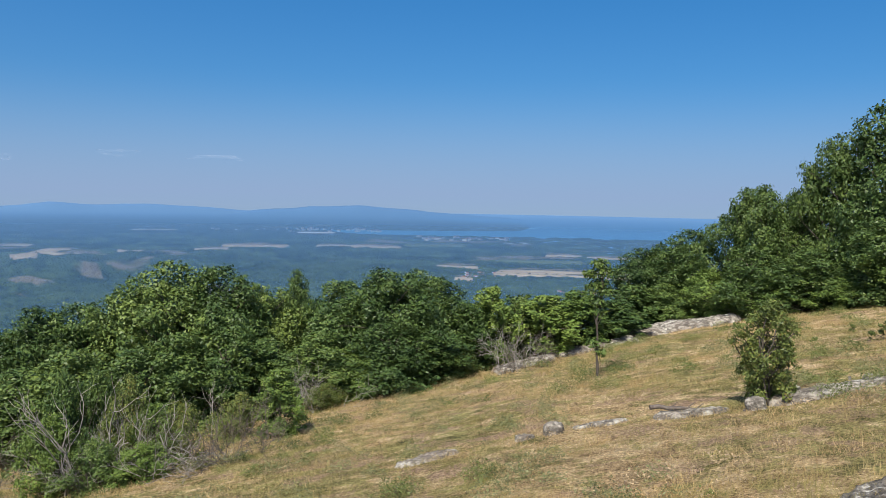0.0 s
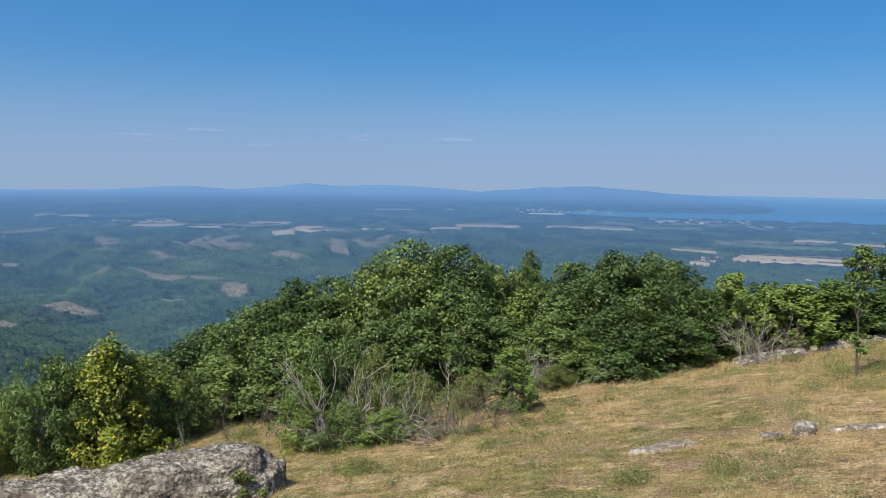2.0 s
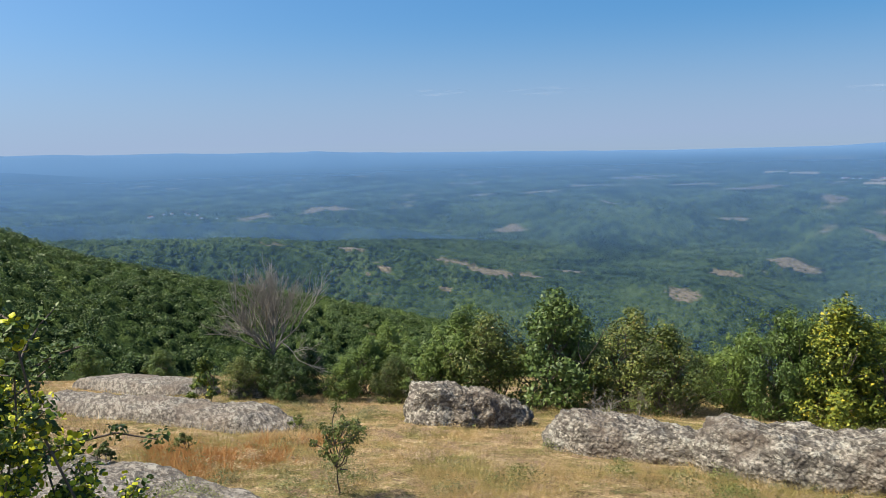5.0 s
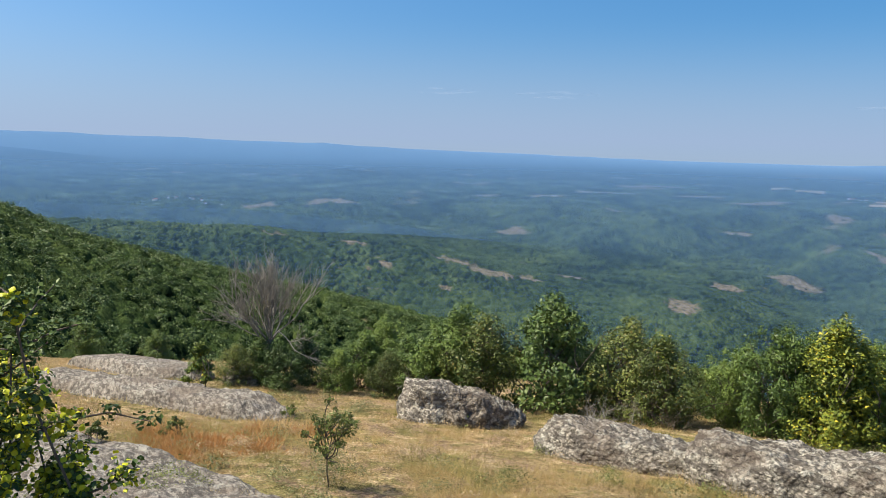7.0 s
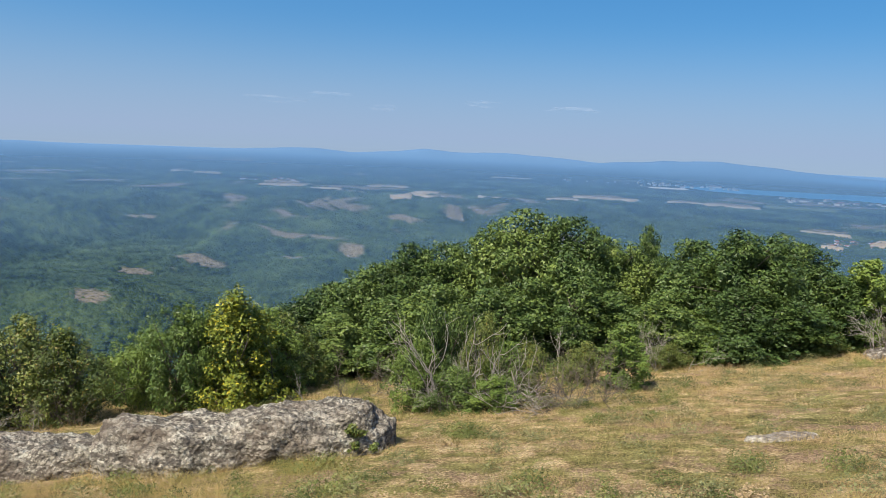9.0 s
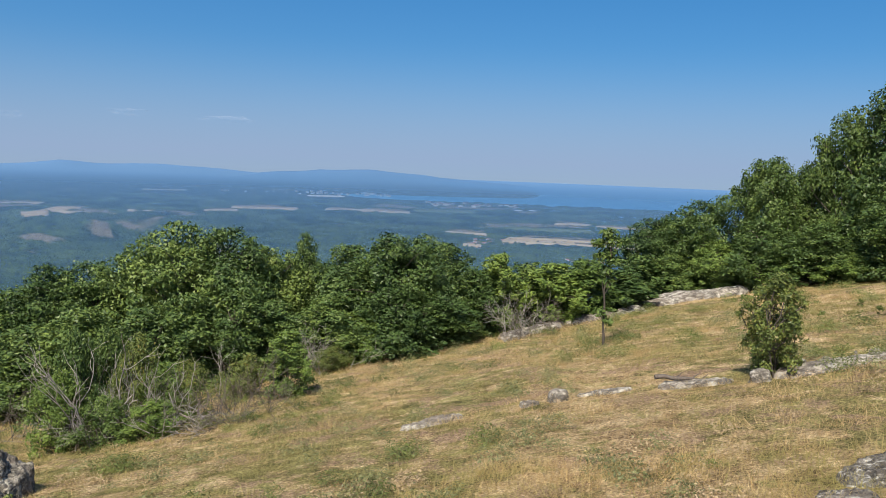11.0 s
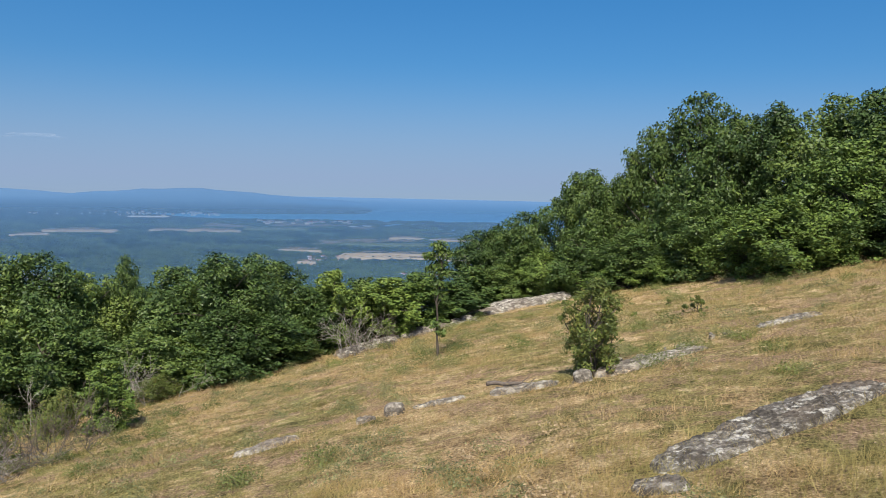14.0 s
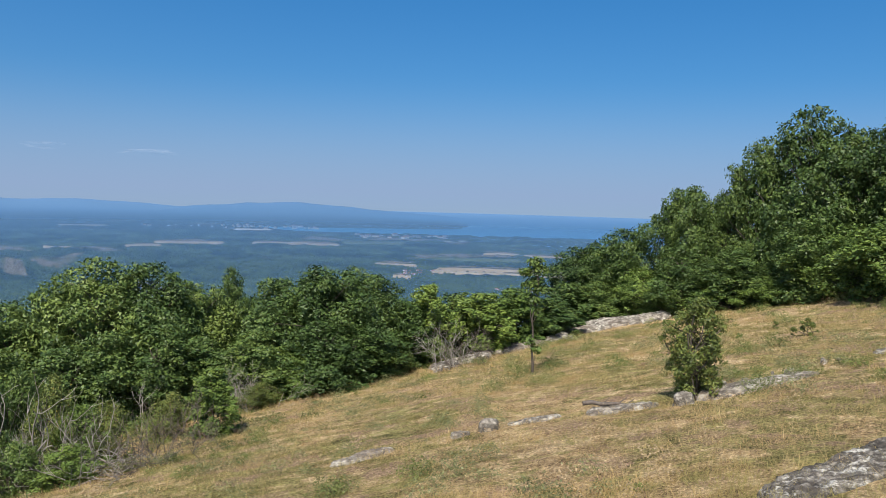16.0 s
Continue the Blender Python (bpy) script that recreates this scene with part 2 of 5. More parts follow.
def plain_material(name, dark, light, scale, rough=0.9):
    n = Nodes(name)
    n.surface(n.ramp(n.noise(n.place(), scale, 5.0, 0.65), (0.3, dark), (0.7, light)), rough)
    return n.mat


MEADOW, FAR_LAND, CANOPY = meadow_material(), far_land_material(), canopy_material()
STRAW_FIELD = plain_material("stubble_field", (0.32, 0.25, 0.155), (0.49, 0.40, 0.265), 0.03)
GREEN_FIELD = plain_material("pale_green_field", (0.08, 0.11, 0.045), (0.14, 0.17, 0.07), 0.03)
BEACH_SAND = plain_material("beach_sand", (0.72, 0.66, 0.56), (0.82, 0.78, 0.70), 0.05)
WHITE_WALL = plain_material("white_render", (0.72, 0.70, 0.67), (0.84, 0.83, 0.80), 0.3)
ROOF_TILE = plain_material("roof_tile", (0.28, 0.12, 0.08), (0.42, 0.20, 0.13), 0.3)


def water_material():
    n = Nodes("sea_water")
    ripple = n.noise(n.place((1, 3, 1)), 0.02, 6.0, 0.6)
    n.surface(n.ramp(n.noise(n.place(), 0.0012, 3.0), (0.3, (0.06, 0.36, 0.66)), (0.7, (0.07, 0.39, 0.70))), 0.28, ripple, 0.25, 1.0, 0.3)
    return n.mat


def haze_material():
    """Painted haze: blue tint on a see-through sheet, thicker with the distance from the hill."""
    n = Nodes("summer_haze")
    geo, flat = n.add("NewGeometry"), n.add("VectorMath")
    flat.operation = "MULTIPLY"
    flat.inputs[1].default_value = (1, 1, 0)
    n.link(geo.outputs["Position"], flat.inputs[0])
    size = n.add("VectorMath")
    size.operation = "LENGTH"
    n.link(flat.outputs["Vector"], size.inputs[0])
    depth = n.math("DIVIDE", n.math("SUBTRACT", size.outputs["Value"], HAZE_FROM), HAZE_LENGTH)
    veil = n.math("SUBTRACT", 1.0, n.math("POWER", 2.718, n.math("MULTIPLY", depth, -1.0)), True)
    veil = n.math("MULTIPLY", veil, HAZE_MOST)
    clear, air_tint = n.add("BsdfTransparent"), n.add("BsdfDiffuse")
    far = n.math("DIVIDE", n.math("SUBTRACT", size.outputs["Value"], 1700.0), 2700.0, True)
    n.link(n.mix(far, HAZE_COLOUR, HAZE_FAR), air_tint.inputs["Color"])
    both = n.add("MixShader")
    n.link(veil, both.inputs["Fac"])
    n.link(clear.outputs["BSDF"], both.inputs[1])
    n.link(air_tint.outputs["BSDF"], both.inputs[2])
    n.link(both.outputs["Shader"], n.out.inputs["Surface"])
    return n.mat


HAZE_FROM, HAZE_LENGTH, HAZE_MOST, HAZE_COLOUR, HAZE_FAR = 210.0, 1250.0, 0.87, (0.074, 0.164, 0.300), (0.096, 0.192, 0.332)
WATER, HAZE = water_material(), haze_material()


# ---- mesh helpers ----
def lattice(ix, iy, seed):
    h = np.sin(ix * 127.1 + iy * 311.7 + seed * 74.7) * 43758.5453
    return h - np.floor(h)


def soft_noise(x, y, seed=0):
    ix, iy = np.floor(x), np.floor(y)
    fx, fy = x - ix, y - iy
    fx, fy = fx * fx * (3 - 2 * fx), fy * fy * (3 - 2 * fy)
    a, b = lattice(ix, iy, seed), lattice(ix + 1, iy, seed)
    c, d = lattice(ix, iy + 1, seed), lattice(ix + 1, iy + 1, seed)
    return (a + (b - a) * fx) * (1 - fy) + (c + (d - c) * fx) * fy


def layered(x, y, octaves=4, seed=0):
    total, weight = 0, 0
    for k in range(octaves):
        total = total + soft_noise(x * 2**k, y * 2**k, seed + k) / 2**k
        weight += 1 / 2**k
    return total / weight - 0.5


def mesh_from(name, verts, faces, materials, smooth=False):
    """A mesh from arrays: verts (n, 3) and faces (m, 3 or 4)."""
    verts, faces = np.asarray(verts, np.float32), np.asarray(faces, np.int32)
    mesh = bpy.data.meshes.new(name)
    mesh.vertices.add(len(verts))
    mesh.vertices.foreach_set("co", verts.ravel())
    m, k = faces.shape
    mesh.loops.add(m * k)
    mesh.loops.foreach_set("vertex_index", faces.ravel())
    mesh.polygons.add(m)
    mesh.polygons.foreach_set("loop_start", np.arange(0, m * k, k, dtype=np.int32))
    mesh.polygons.foreach_set("use_smooth", np.full(m, smooth))
    for material in materials if isinstance(materials, (list, tuple)) else [materials]:
        mesh.materials.append(material)
    mesh.update(calc_edges=True)
    return mesh


def part(name, mesh, parent=None, label=""):
    ob = new(name, mesh)
    if parent:
        ob.parent = parent
    if label:
        ob["label"] = label
    return ob


def grid_faces(rows, columns):
    i = np.arange(rows - 1)[:, None] * columns + np.arange(columns - 1)[None, :]
    return np.stack([i, i + columns, i + columns + 1, i + 1], -1).reshape(-1, 4)


def tube(path, radii, sides=5):
    """Vertices and quads of a tube along a path."""
    path = np.asarray(path, float)
    radii = np.asarray(radii, float)
    way = np.gradient(path, axis=0)
    way /= np.linalg.norm(way, axis=1, keepdims=True) + 1e-9
    ref = np.array([1.0, 0.2, 0.1]) if abs(way[0][2]) > 0.7 else np.array([0.0, 0.1, 1.0])
    u = np.cross(way, ref)
    u /= np.linalg.norm(u, axis=1, keepdims=True) + 1e-9
    v = np.cross(way, u)
    a = np.linspace(0, 2 * np.pi, sides, endpoint=False)
    rings = path[:, None] + radii[:, None, None] * (np.cos(a)[None, :, None] * u[:, None] + np.sin(a)[None, :, None] * v[:, None])
    faces = []
    for i in range(len(path) - 1):
        for j in range(sides):
            k = (j + 1) % sides
            faces.append((i * sides + j, i * sides + k, (i + 1) * sides + k, (i + 1) * sides + j))
    return rings.reshape(-1, 3), np.array(faces)


def joined(pieces):
    verts, faces, at = [], [], 0
    for v, f in pieces:
        verts.append(v)
        faces.append(np.asarray(f) + at)
        at += len(v)
    return np.concatenate(verts), np.concatenate(faces)


# ---- the lie of the land ----
def near_ground(x, y):
    """The meadow: falls off ahead and to the left of the hilltop."""
    z = -2.1 - 0.235 * (-0.819 * x + 0.574 * y)
    behind = np.maximum(0, -(-0.819 * x + 0.574 * y) - 3)
    return z - 0.20 * behind + 0.14 * layered(x * 0.3, y * 0.3, 3, 5) + 0.07 * layered(x * 1.3, y * 1.3, 2, 9)


def bearing(x, y):
    return np.degrees(np.arctan2(-x, y))


def spread(value, centre, width):
    return np.exp(-((value - centre) / width) ** 2)


PLAIN = -120.0


def land(x, y, smooth=False):
    """Height of the ground anywhere: meadow, steep wooded flank, two wooded spurs, plain, far hills."""
    r, az = np.hypot(x, y), bearing(x, y)
    edge = 27.0
    k = np.minimum(1.0, edge / np.maximum(r, 1e-6))
    hill = near_ground(x * k, y * k) - np.maximum(0, r - edge) * 0.40 - 0.0006 * np.maximum(0, r - edge) ** 2
    right = np.clip((-8 - az) / 14, 0, 1) * np.where(az > -150, 1, 0)
    hill = hill + right * np.maximum(0, np.minimum(r, 60) - edge) * 0.33
    spur = np.interp(az, [40, 52, 58, 66, 74, 82.3, 86, 89.6, 93, 96, 110, 150], [-150, -110, -80, -61, -51.5, -43, -38.5, -34, -29, -22.5, -14, -60])
    spur = PLAIN + (spur - PLAIN) * np.where(r < 230, spread(r, 230, 210), spread(r, 230, 110))
    ridge = np.interp(az, [35, 41, 44.6, 48, 52, 58, 64, 70, 76, 80, 86, 100, 140], [-124, -119, -107, -95.5, -91.5, -87.5, -79, -69.5, -64.5, -59.5, -57, -50, -90])
    ridge = PLAIN + (ridge - PLAIN) * spread(r, 485, np.where(r < 485, 150, 130))
    folds = 1 - 2.6 * np.abs(layered(x * 0.0052 + 3.1, y * 0.0052, 2, 3)) - 0.9 * np.abs(layered(x * 0.014, y * 0.014, 3, 17))
    low = PLAIN + 47 * np.clip((r - 520) / 300, 0, 1) * np.clip((1800 - r) / 700, 0, 1) * np.clip((az + 2) / 25, 0, 1) * (folds - 0.42)
    plateau = np.interp(az, [30, 50, 58, 64, 69.5, 72.7, 75.5, 78, 82, 86, 89, 92.7, 96, 120], [-130, -121, -105, -92, -79, -69, -52, -56, -50, -39, -36, -27, -24, -14])
    plateau = PLAIN + (plateau - PLAIN + 9 * layered(az * 0.6, r * 0.001, 4, 8)) * np.where(plateau > PLAIN, spread(r, 4350, 1200), 0)
    mid_hill = PLAIN + 32 * spread(az, 97, 5.5) * spread(r, 2350, 380) + 12 * spread(az, 74, 3.5) * spread(r, 1500, 160)
    crest = np.interp(az, [13, 16.7, 18.5, 20.9, 22.5, 24.1, 25.7, 26.9, 28.9, 32, 34.6, 37, 40.5], [-1.50, -1.22, -1.10, -0.99, -1.03, -1.08, -0.96, -0.88, -1.16, -1.38, -1.15, -1.23, -1.5])
    hills = PLAIN + (4500 * np.tan(np.radians(crest)) - PLAIN + 7 * layered(az * 0.8, az * 0 + 2, 3, 6)) * spread(r, 4500, 330) * np.clip((az - 12) / 2, 0, 1) * np.clip((42 - az) / 2, 0, 1)
    crest = np.interp(az, [-6, -4, -1.8, -0.8, 1.2, 3.0, 4.6, 6.6, 7.6, 8.8, 10, 11.2, 13.6, 17], [-2.28, -2.10, -1.98, -1.88, -1.76, -1.58, -1.50, -1.36, -1.38, -1.50, -1.46, -1.62, -1.76, -2.1])
    cape = PLAIN + (3020 * np.tan(np.radians(crest)) - PLAIN + 5 * layered(az * 0.8, az * 0 + 5, 3, 16)) * spread(r, 3020, 210) * np.clip((az + 7) / 2, 0, 1) * np.clip((17 - az) / 3, 0, 1)
    z = PLAIN
    for layer in (hill, spur, ridge, plateau, mid_hill, hills, cape) if smooth else (hill, spur, ridge, low, plateau, mid_hill, hills, cape):
        z = np.maximum(z, layer)
    return z


def height(x, y):
    return float(land(np.array([float(x)]), np.array([float(y)]))[0])


def at_bearing(az, r):
    return -r * math.sin(radians(az)), r * math.cos(radians(az))


RING = np.concatenate([np.arange(-180, -52, 4.0), np.arange(-52, 116, 0.5), np.arange(116, 177, 4.0), [180.0]])
OUTWARD = np.concatenate([np.arange(0.01, 30, 0.4), np.geomspace(30, 4900, 165)])


def ground_object():
    az, r = RING, OUTWARD
    rr, aa = np.meshgrid(r, np.radians(az), indexing="ij")
    x, y = -rr * np.sin(aa), rr * np.cos(aa)
    verts = np.stack([x, y, land(x.ravel(), y.ravel()).reshape(x.shape)], -1).reshape(-1, 3)
    faces = grid_faces(len(r), len(az))
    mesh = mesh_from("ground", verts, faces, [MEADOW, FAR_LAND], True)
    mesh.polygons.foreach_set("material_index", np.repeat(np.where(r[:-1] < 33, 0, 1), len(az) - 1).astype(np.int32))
    return tagged(part("ground", mesh), "dry grassy hilltop above a wide wooded plain", "ground", kind="structure")


ground_object()


def openness(x, y, clearings, open_noise):
    """How bare the land is: 1 in clearings, 0 under trees."""
    aa, rr = bearing(x, y), np.hypot(x, y)
    bare = np.zeros_like(x)
    ragged = 0.9 * layered(x * 0.05, y * 0.05, 4, 21)
    for a, d, wide, deep in clearings:
        inside = 1 - ((aa - a) / (wide * 0.8)) ** 2 - ((rr - d) / (deep * 0.62)) ** 2 + ragged * 2.2
        bare = np.maximum(bare, np.clip(inside * 5, 0, 1))
    if open_noise:
        parcels = layered(x * 0.006, y * 0.006, 4, 31) + 0.25 * layered(x * 0.03, y * 0.03, 3, 33)
        bare = np.maximum(bare, np.clip((parcels - open_noise) * 14, 0, 1))
    return bare


def crown_domes(label, seed, count, az0, az1, near, far, small, large, base, clearings, open_noise):
    """Single round crowns standing out of the woods, fewer and smaller in the clearings."""
    rng = np.random.default_rng(seed)
    r = np.sqrt(rng.uniform(near**2, far**2, count))
    az = np.radians(rng.uniform(az0, az1, count))
    x, y = -r * np.sin(az), r * np.cos(az)
    bare = openness(x, y, clearings, open_noise)
    keep = (bare < 0.3) | (rng.uniform(0, 1, count) < 0.30)
    x, y, bare = x[keep], y[keep], bare[keep]
    n = len(x)
    size = (small + (large - small) * rng.uniform(0, 1, n) ** 1.6) * np.where(bare > 0.3, 0.45, 1.0)
    z = land(x, y) + base
    sides = 5
    turn = rng.uniform(0, 6.28, n)[:, None] + np.arange(sides)[None, :] * 2 * np.pi / sides
    rings = []
    for out, up in ((1.0, -0.1), (0.80, 0.62)):
        rough = rng.uniform(0.75, 1.25, (n, sides)) * out * size[:, None]
        lift = z[:, None] + size[:, None] * (up + rng.uniform(-0.12, 0.12, (n, sides)))
        rings.append(np.stack([x[:, None] + rough * np.cos(turn), y[:, None] + rough * np.sin(turn), lift], -1))
    top = np.stack([x, y, z + size * rng.uniform(0.9, 1.25, n)], -1)[:, None, :]
    verts = np.concatenate([rings[0], rings[1], top], 1).reshape(-1, 3)
    cell = []
    for j in range(sides):
        k = (j + 1) % sides
        cell += [(j, k, sides + k), (j, sides + k, sides + j), (sides + j, sides + k, 2 * sides)]
    faces = (np.array(cell)[None] + (np.arange(n) * (2 * sides + 1))[:, None, None]).reshape(-1, 3)
    mesh = mesh_from("tree_crowns", verts, faces, CANOPY, True)
    mesh.attributes.new("tint", "FLOAT", "POINT").data.foreach_set("value", np.repeat(rng.uniform(0, 1, n), 2 * sides + 1).astype(np.float32))
    return tagged(part("tree_crowns", mesh), label, "woods", kind="stuff")


def canopy_object(label, az, r, cell, tall, clearings, open_noise):
    """Woods, crown beside crown, with clearings left open."""
    rr, aa = np.meshgrid(r, np.radians(az), indexing="ij")
    x, y = (-rr * np.sin(aa)).ravel(), (rr * np.cos(aa)).ravel()
    rr, aa = rr.ravel(), np.degrees(aa).ravel()
    gx, gy = np.floor(x / cell), np.floor(y / cell)
    dome, tint = np.zeros_like(x), np.zeros_like(x)
    for dx in (-1, 0, 1):
        for dy in (-1, 0, 1):
            cx, cy = gx + dx, gy + dy
            px, py = (cx + 0.5 + 0.9 * (lattice(cx, cy, 1) - 0.5)) * cell, (cy + 0.5 + 0.9 * (lattice(cx, cy, 2) - 0.5)) * cell
            size = cell * (0.34 + 0.5 * lattice(cx, cy, 3) ** 1.5)
            top = tall * (0.35 + 0.40 * size / cell * (0.6 + 1.2 * lattice(cx, cy, 4))) * np.sqrt(np.maximum(0, 1 - ((x - px) ** 2 + (y - py) ** 2) / size**2))
            more = top > dome
            dome, tint = np.where(more, top, dome), np.where(more, lattice(cx, cy, 6), tint)
    k = 2.6 / cell
    dome = dome + 0.55 * tall * layered(x * 0.8 * k, y * 0.8 * k, 3, 4) + 1.2 * tall * layered(x * 0.02, y * 0.02, 3, 12)
    bare = openness(x, y, clearings, open_noise)
    dome = np.where(bare > 0.5, 0.45 * tall, dome + 0.1 * tall)
    rim = np.clip((rr - r[0]) / (0.02 * r[0]), 0, 1) * np.clip((r[-1] - rr) / (0.02 * r[-1]), 0, 1)
    z = land(x, y) + (dome + 1.0) * rim - 1.0
    mesh = mesh_from("woodland", np.stack([x, y, z], -1), grid_faces(len(r), len(az)), CANOPY, True)
    for name, values in (("tint", tint), ("bare", bare)):
        mesh.attributes.new(name, "FLOAT", "POINT").data.foreach_set("value", values.astype(np.float32))
    return tagged(part("woodland", mesh), label, "woods", kind="stuff")


def distance_at(elevation, lift=0.0):
    return (-PLAIN - lift) / math.tan(radians(-elevation))


# bearing from, bearing to, lower and upper elevation as seen from the hilltop
STRAW = [
    (23.4, 27.8, -4.62, -4.42), (25.6, 28.2, -4.32, -4.10), (27.6, 29.3, -4.68, -4.50), (21.0, 22.9, -4.45, -4.22), (21.6, 22.8, -4.62, -4.48),
    (41.0, 42.9, -3.12, -2.98), (43.0, 44.4, -3.02, -2.92), (38.9, 41.0, -2.22, -2.05), (41.3, 43.4, -2.15, -2.0), (35.0, 38.6, -3.86, -3.66),
    (35.6, 38.2, -3.60, -3.48), (32.6, 35.0, -3.98, -3.86), (31.0, 33.2, -4.25, -4.12), (27.8, 31.0, -3.72, -3.60)]
STRAW_EAST = [
    (11.4, 16.2, -3.92, -3.66), (15.6, 18.0, -4.12, -3.92), (3.4, 7.2, -3.98, -3.66), (7.0, 9.6, -3.86, -3.70), (-13.6, -3.4, -5.44, -5.28), (-13.4, -2.9, -5.72, -5.58), (-8.6, -3.2, -5.56, -5.47),
    (-2.2, 1.0, -5.28, -5.05), (-1.8, -0.4, -6.2, -5.9), (-9.6, -6.9, -4.30, -4.12), (-13.4, -9.8, -4.36, -4.22), (19.0, 22.0, -2.74, -2.64)]

# bearing, distance, half width in degrees, half depth in metres
CLEARINGS = [
    (49.6, 462, 1.5, 26), (63.2, 462, 2.2, 12), (66.0, 470, 1.8, 9), (60.2, 466, 1.6, 8), (54.0, 610, 2.0, 30), (57.5, 500, 1.4, 9),
    (51.7, 560, 1.0, 16), (36.0, 715, 1.9, 26), (42.5, 690, 2.2, 18), (79.0, 470, 1.0, 7), (71.0, 440, 0.7, 8), (66.5, 420, 0.7, 6),
    (73.5, 480, 1.1, 8), (46.8, 640, 1.3, 12)]
FAR_CLEARINGS = [
    (36.3, 912, 1.7, 45), (38.0, 930, 0.9, 24), (66.5, 985, 1.5, 20), (61.7, 985, 1.5, 44), (46.3, 1090, 2.2, 30), (32.0, 740, 1.0, 36), (44.0, 1500, 1.2, 60),
    (39.8, 1350, 1.2, 90), (33.5, 1400, 1.1, 70), (70.5, 1200, 1.6, 40), (54.0, 1150, 1.4, 30), (80.0, 1150, 1.5, 30), (28.0, 1090, 1.6, 40), (24.5, 1150, 1.0, 40)]
for row in STRAW_EAST + STRAW:
    if row[2] < -3.3:
        near, far = distance_at(row[2]), distance_at(row[3])
        FAR_CLEARINGS.append(((row[0] + row[1]) / 2, (near + far) / 2, (row[1] - row[0]) * 0.52, (far - near) * 0.5 + 8))
canopy_object("dense green oak woods on the slope below the meadow", np.arange(56, 112, 0.3),
              np.concatenate([np.arange(48, 100, 1.2), np.geomspace(100, 335, 150)]), 2.6, 3.4, [], 0.0)
canopy_object("green oak woods on a lower spur with bare clearings", np.arange(26, 112, 0.3), np.geomspace(312, 720, 200), 3.4, 3.8, CLEARINGS, 0.0)
canopy_object("broken woods and copses on the plain", np.arange(-15, 112, 0.35), np.geomspace(690, 2300, 240), 8.0, 4.2, FAR_CLEARINGS, 0.2)
crown_domes("rounded oak crowns of the slope woods", 61, 3200, 56, 112, 60, 335, 0.9, 1.9, 1.3, [], 0.0)
crown_domes("rounded oak crowns on the lower spur", 62, 11000, 26, 112, 320, 715, 1.0, 2.3, 1.6, CLEARINGS, 0.0)
crown_domes("rounded crowns of the woods on the plain", 63, 14000, -15, 112, 700, 1500, 1.2, 3.0, 2.2, FAR_CLEARINGS, 0.2)


def sheet(name, az0, az1, near, far, lift, material, steps=14, ragged=0.0, seed=0):
    """A patch of the plain between two bearings and two distances, with an uneven outline."""
    az = np.linspace(az0, az1, steps)
    wave_a, wave_b = layered(az * 1.7 + seed, az * 0 + seed, 3, seed), layered(az * 1.7 + 40 + seed, az * 0 + seed, 3, seed + 7)
    taper = np.minimum(1, np.minimum(np.arange(steps), np.arange(steps)[::-1]) / (0.10 * steps) + 0.35)
    middle, half = (near + far) / 2, (far - near) / 2
    rows = []
    for k in (-1.12, -1, -0.33, 0.33, 1, 1.12):
        rows.append(middle + k * half * taper + ragged * half * 2 * (wave_a if k < 0 else wave_b) + ragged * half * 2 * layered(az * 0.5 + seed, az * 0, 2, 3))
    r = np.array(rows)
    a = np.radians(az)[None, :]
    x, y = -r * np.sin(a), r * np.cos(a)
    up = np.full(x.shape, float(lift))
    up[0], up[-1], up[:, 0], up[:, -1] = 0.0, 0.0, 0.0, 0.0
    verts = np.stack([x, y, land(x.ravel(), y.ravel()).reshape(x.shape) + up], -1).reshape(-1, 3)
    return part(name, mesh_from(name, verts, grid_faces(6, steps), material, True))


for i, (a0, a1, low, top) in enumerate(STRAW + STRAW_EAST):
    trim = 0.0 if top - low > 0.4 else 0.30 * (top - low)
    low, top = low + trim, top - trim
    bank = 4.5 if top < -2.9 else 1.2
    field = sheet("crop_field", a0, a1, distance_at(low, bank), distance_at(top, bank), bank, STRAW_FIELD, 30, 0.62, i)
    tagged(field, "pale harvested stubble field on the wooded plain", "field", "fields on the plain")
for i, (a0, a1, low, top) in enumerate([(-1.5, 3.5, -3.72, -3.58), (-10.0, -3.0, -4.75, -4.6)]):
    field = sheet("meadow_field", a0, a1, distance_at(low, 4.5), distance_at(top, 4.5), 4.5, GREEN_FIELD, 14, 0.2, i + 50)
    tagged(field, "pale green field between dark woods", "field", "fields on the plain")

# the sea, with the bay behind the cape
coast_az = np.linspace(-60, 11.5, 90)
coast_el = np.interp(coast_az, [-60, -30, -13, -9, -7.2, -6.4, -4, -1, 1.5, 4, 7, 9.5, 11.5],
                     [-4.3, -4.2, -4.05, -3.95, -3.75, -3.45, -3.22, -3.12, -3.02, -3.0, -2.94, -2.66, -2.5])
coast_el = coast_el + 0.07 * layered(coast_az * 1.1, coast_az * 0, 3, 4)
outer_el = np.interp(coast_az, [-60, 7, 10, 11.5], [-1.404, -1.404, -2.2, -2.48])
rows = []
for k in np.linspace(0, 1, 12):
    d = -PLAIN / np.tan(np.radians(-coast_el)) * (1 - k) - PLAIN / np.tan(np.radians(-outer_el)) * k
    rows.append(np.stack([-d * np.sin(np.radians(coast_az)), d * np.cos(np.radians(coast_az)), np.full_like(d, PLAIN + 0.5)], -1))
sea = part("sea", mesh_from("sea", np.concatenate(rows), grid_faces(12, 90), WATER, True))
tagged(sea, "calm blue sea reaching to the hazy horizon", "sea", kind="structure")
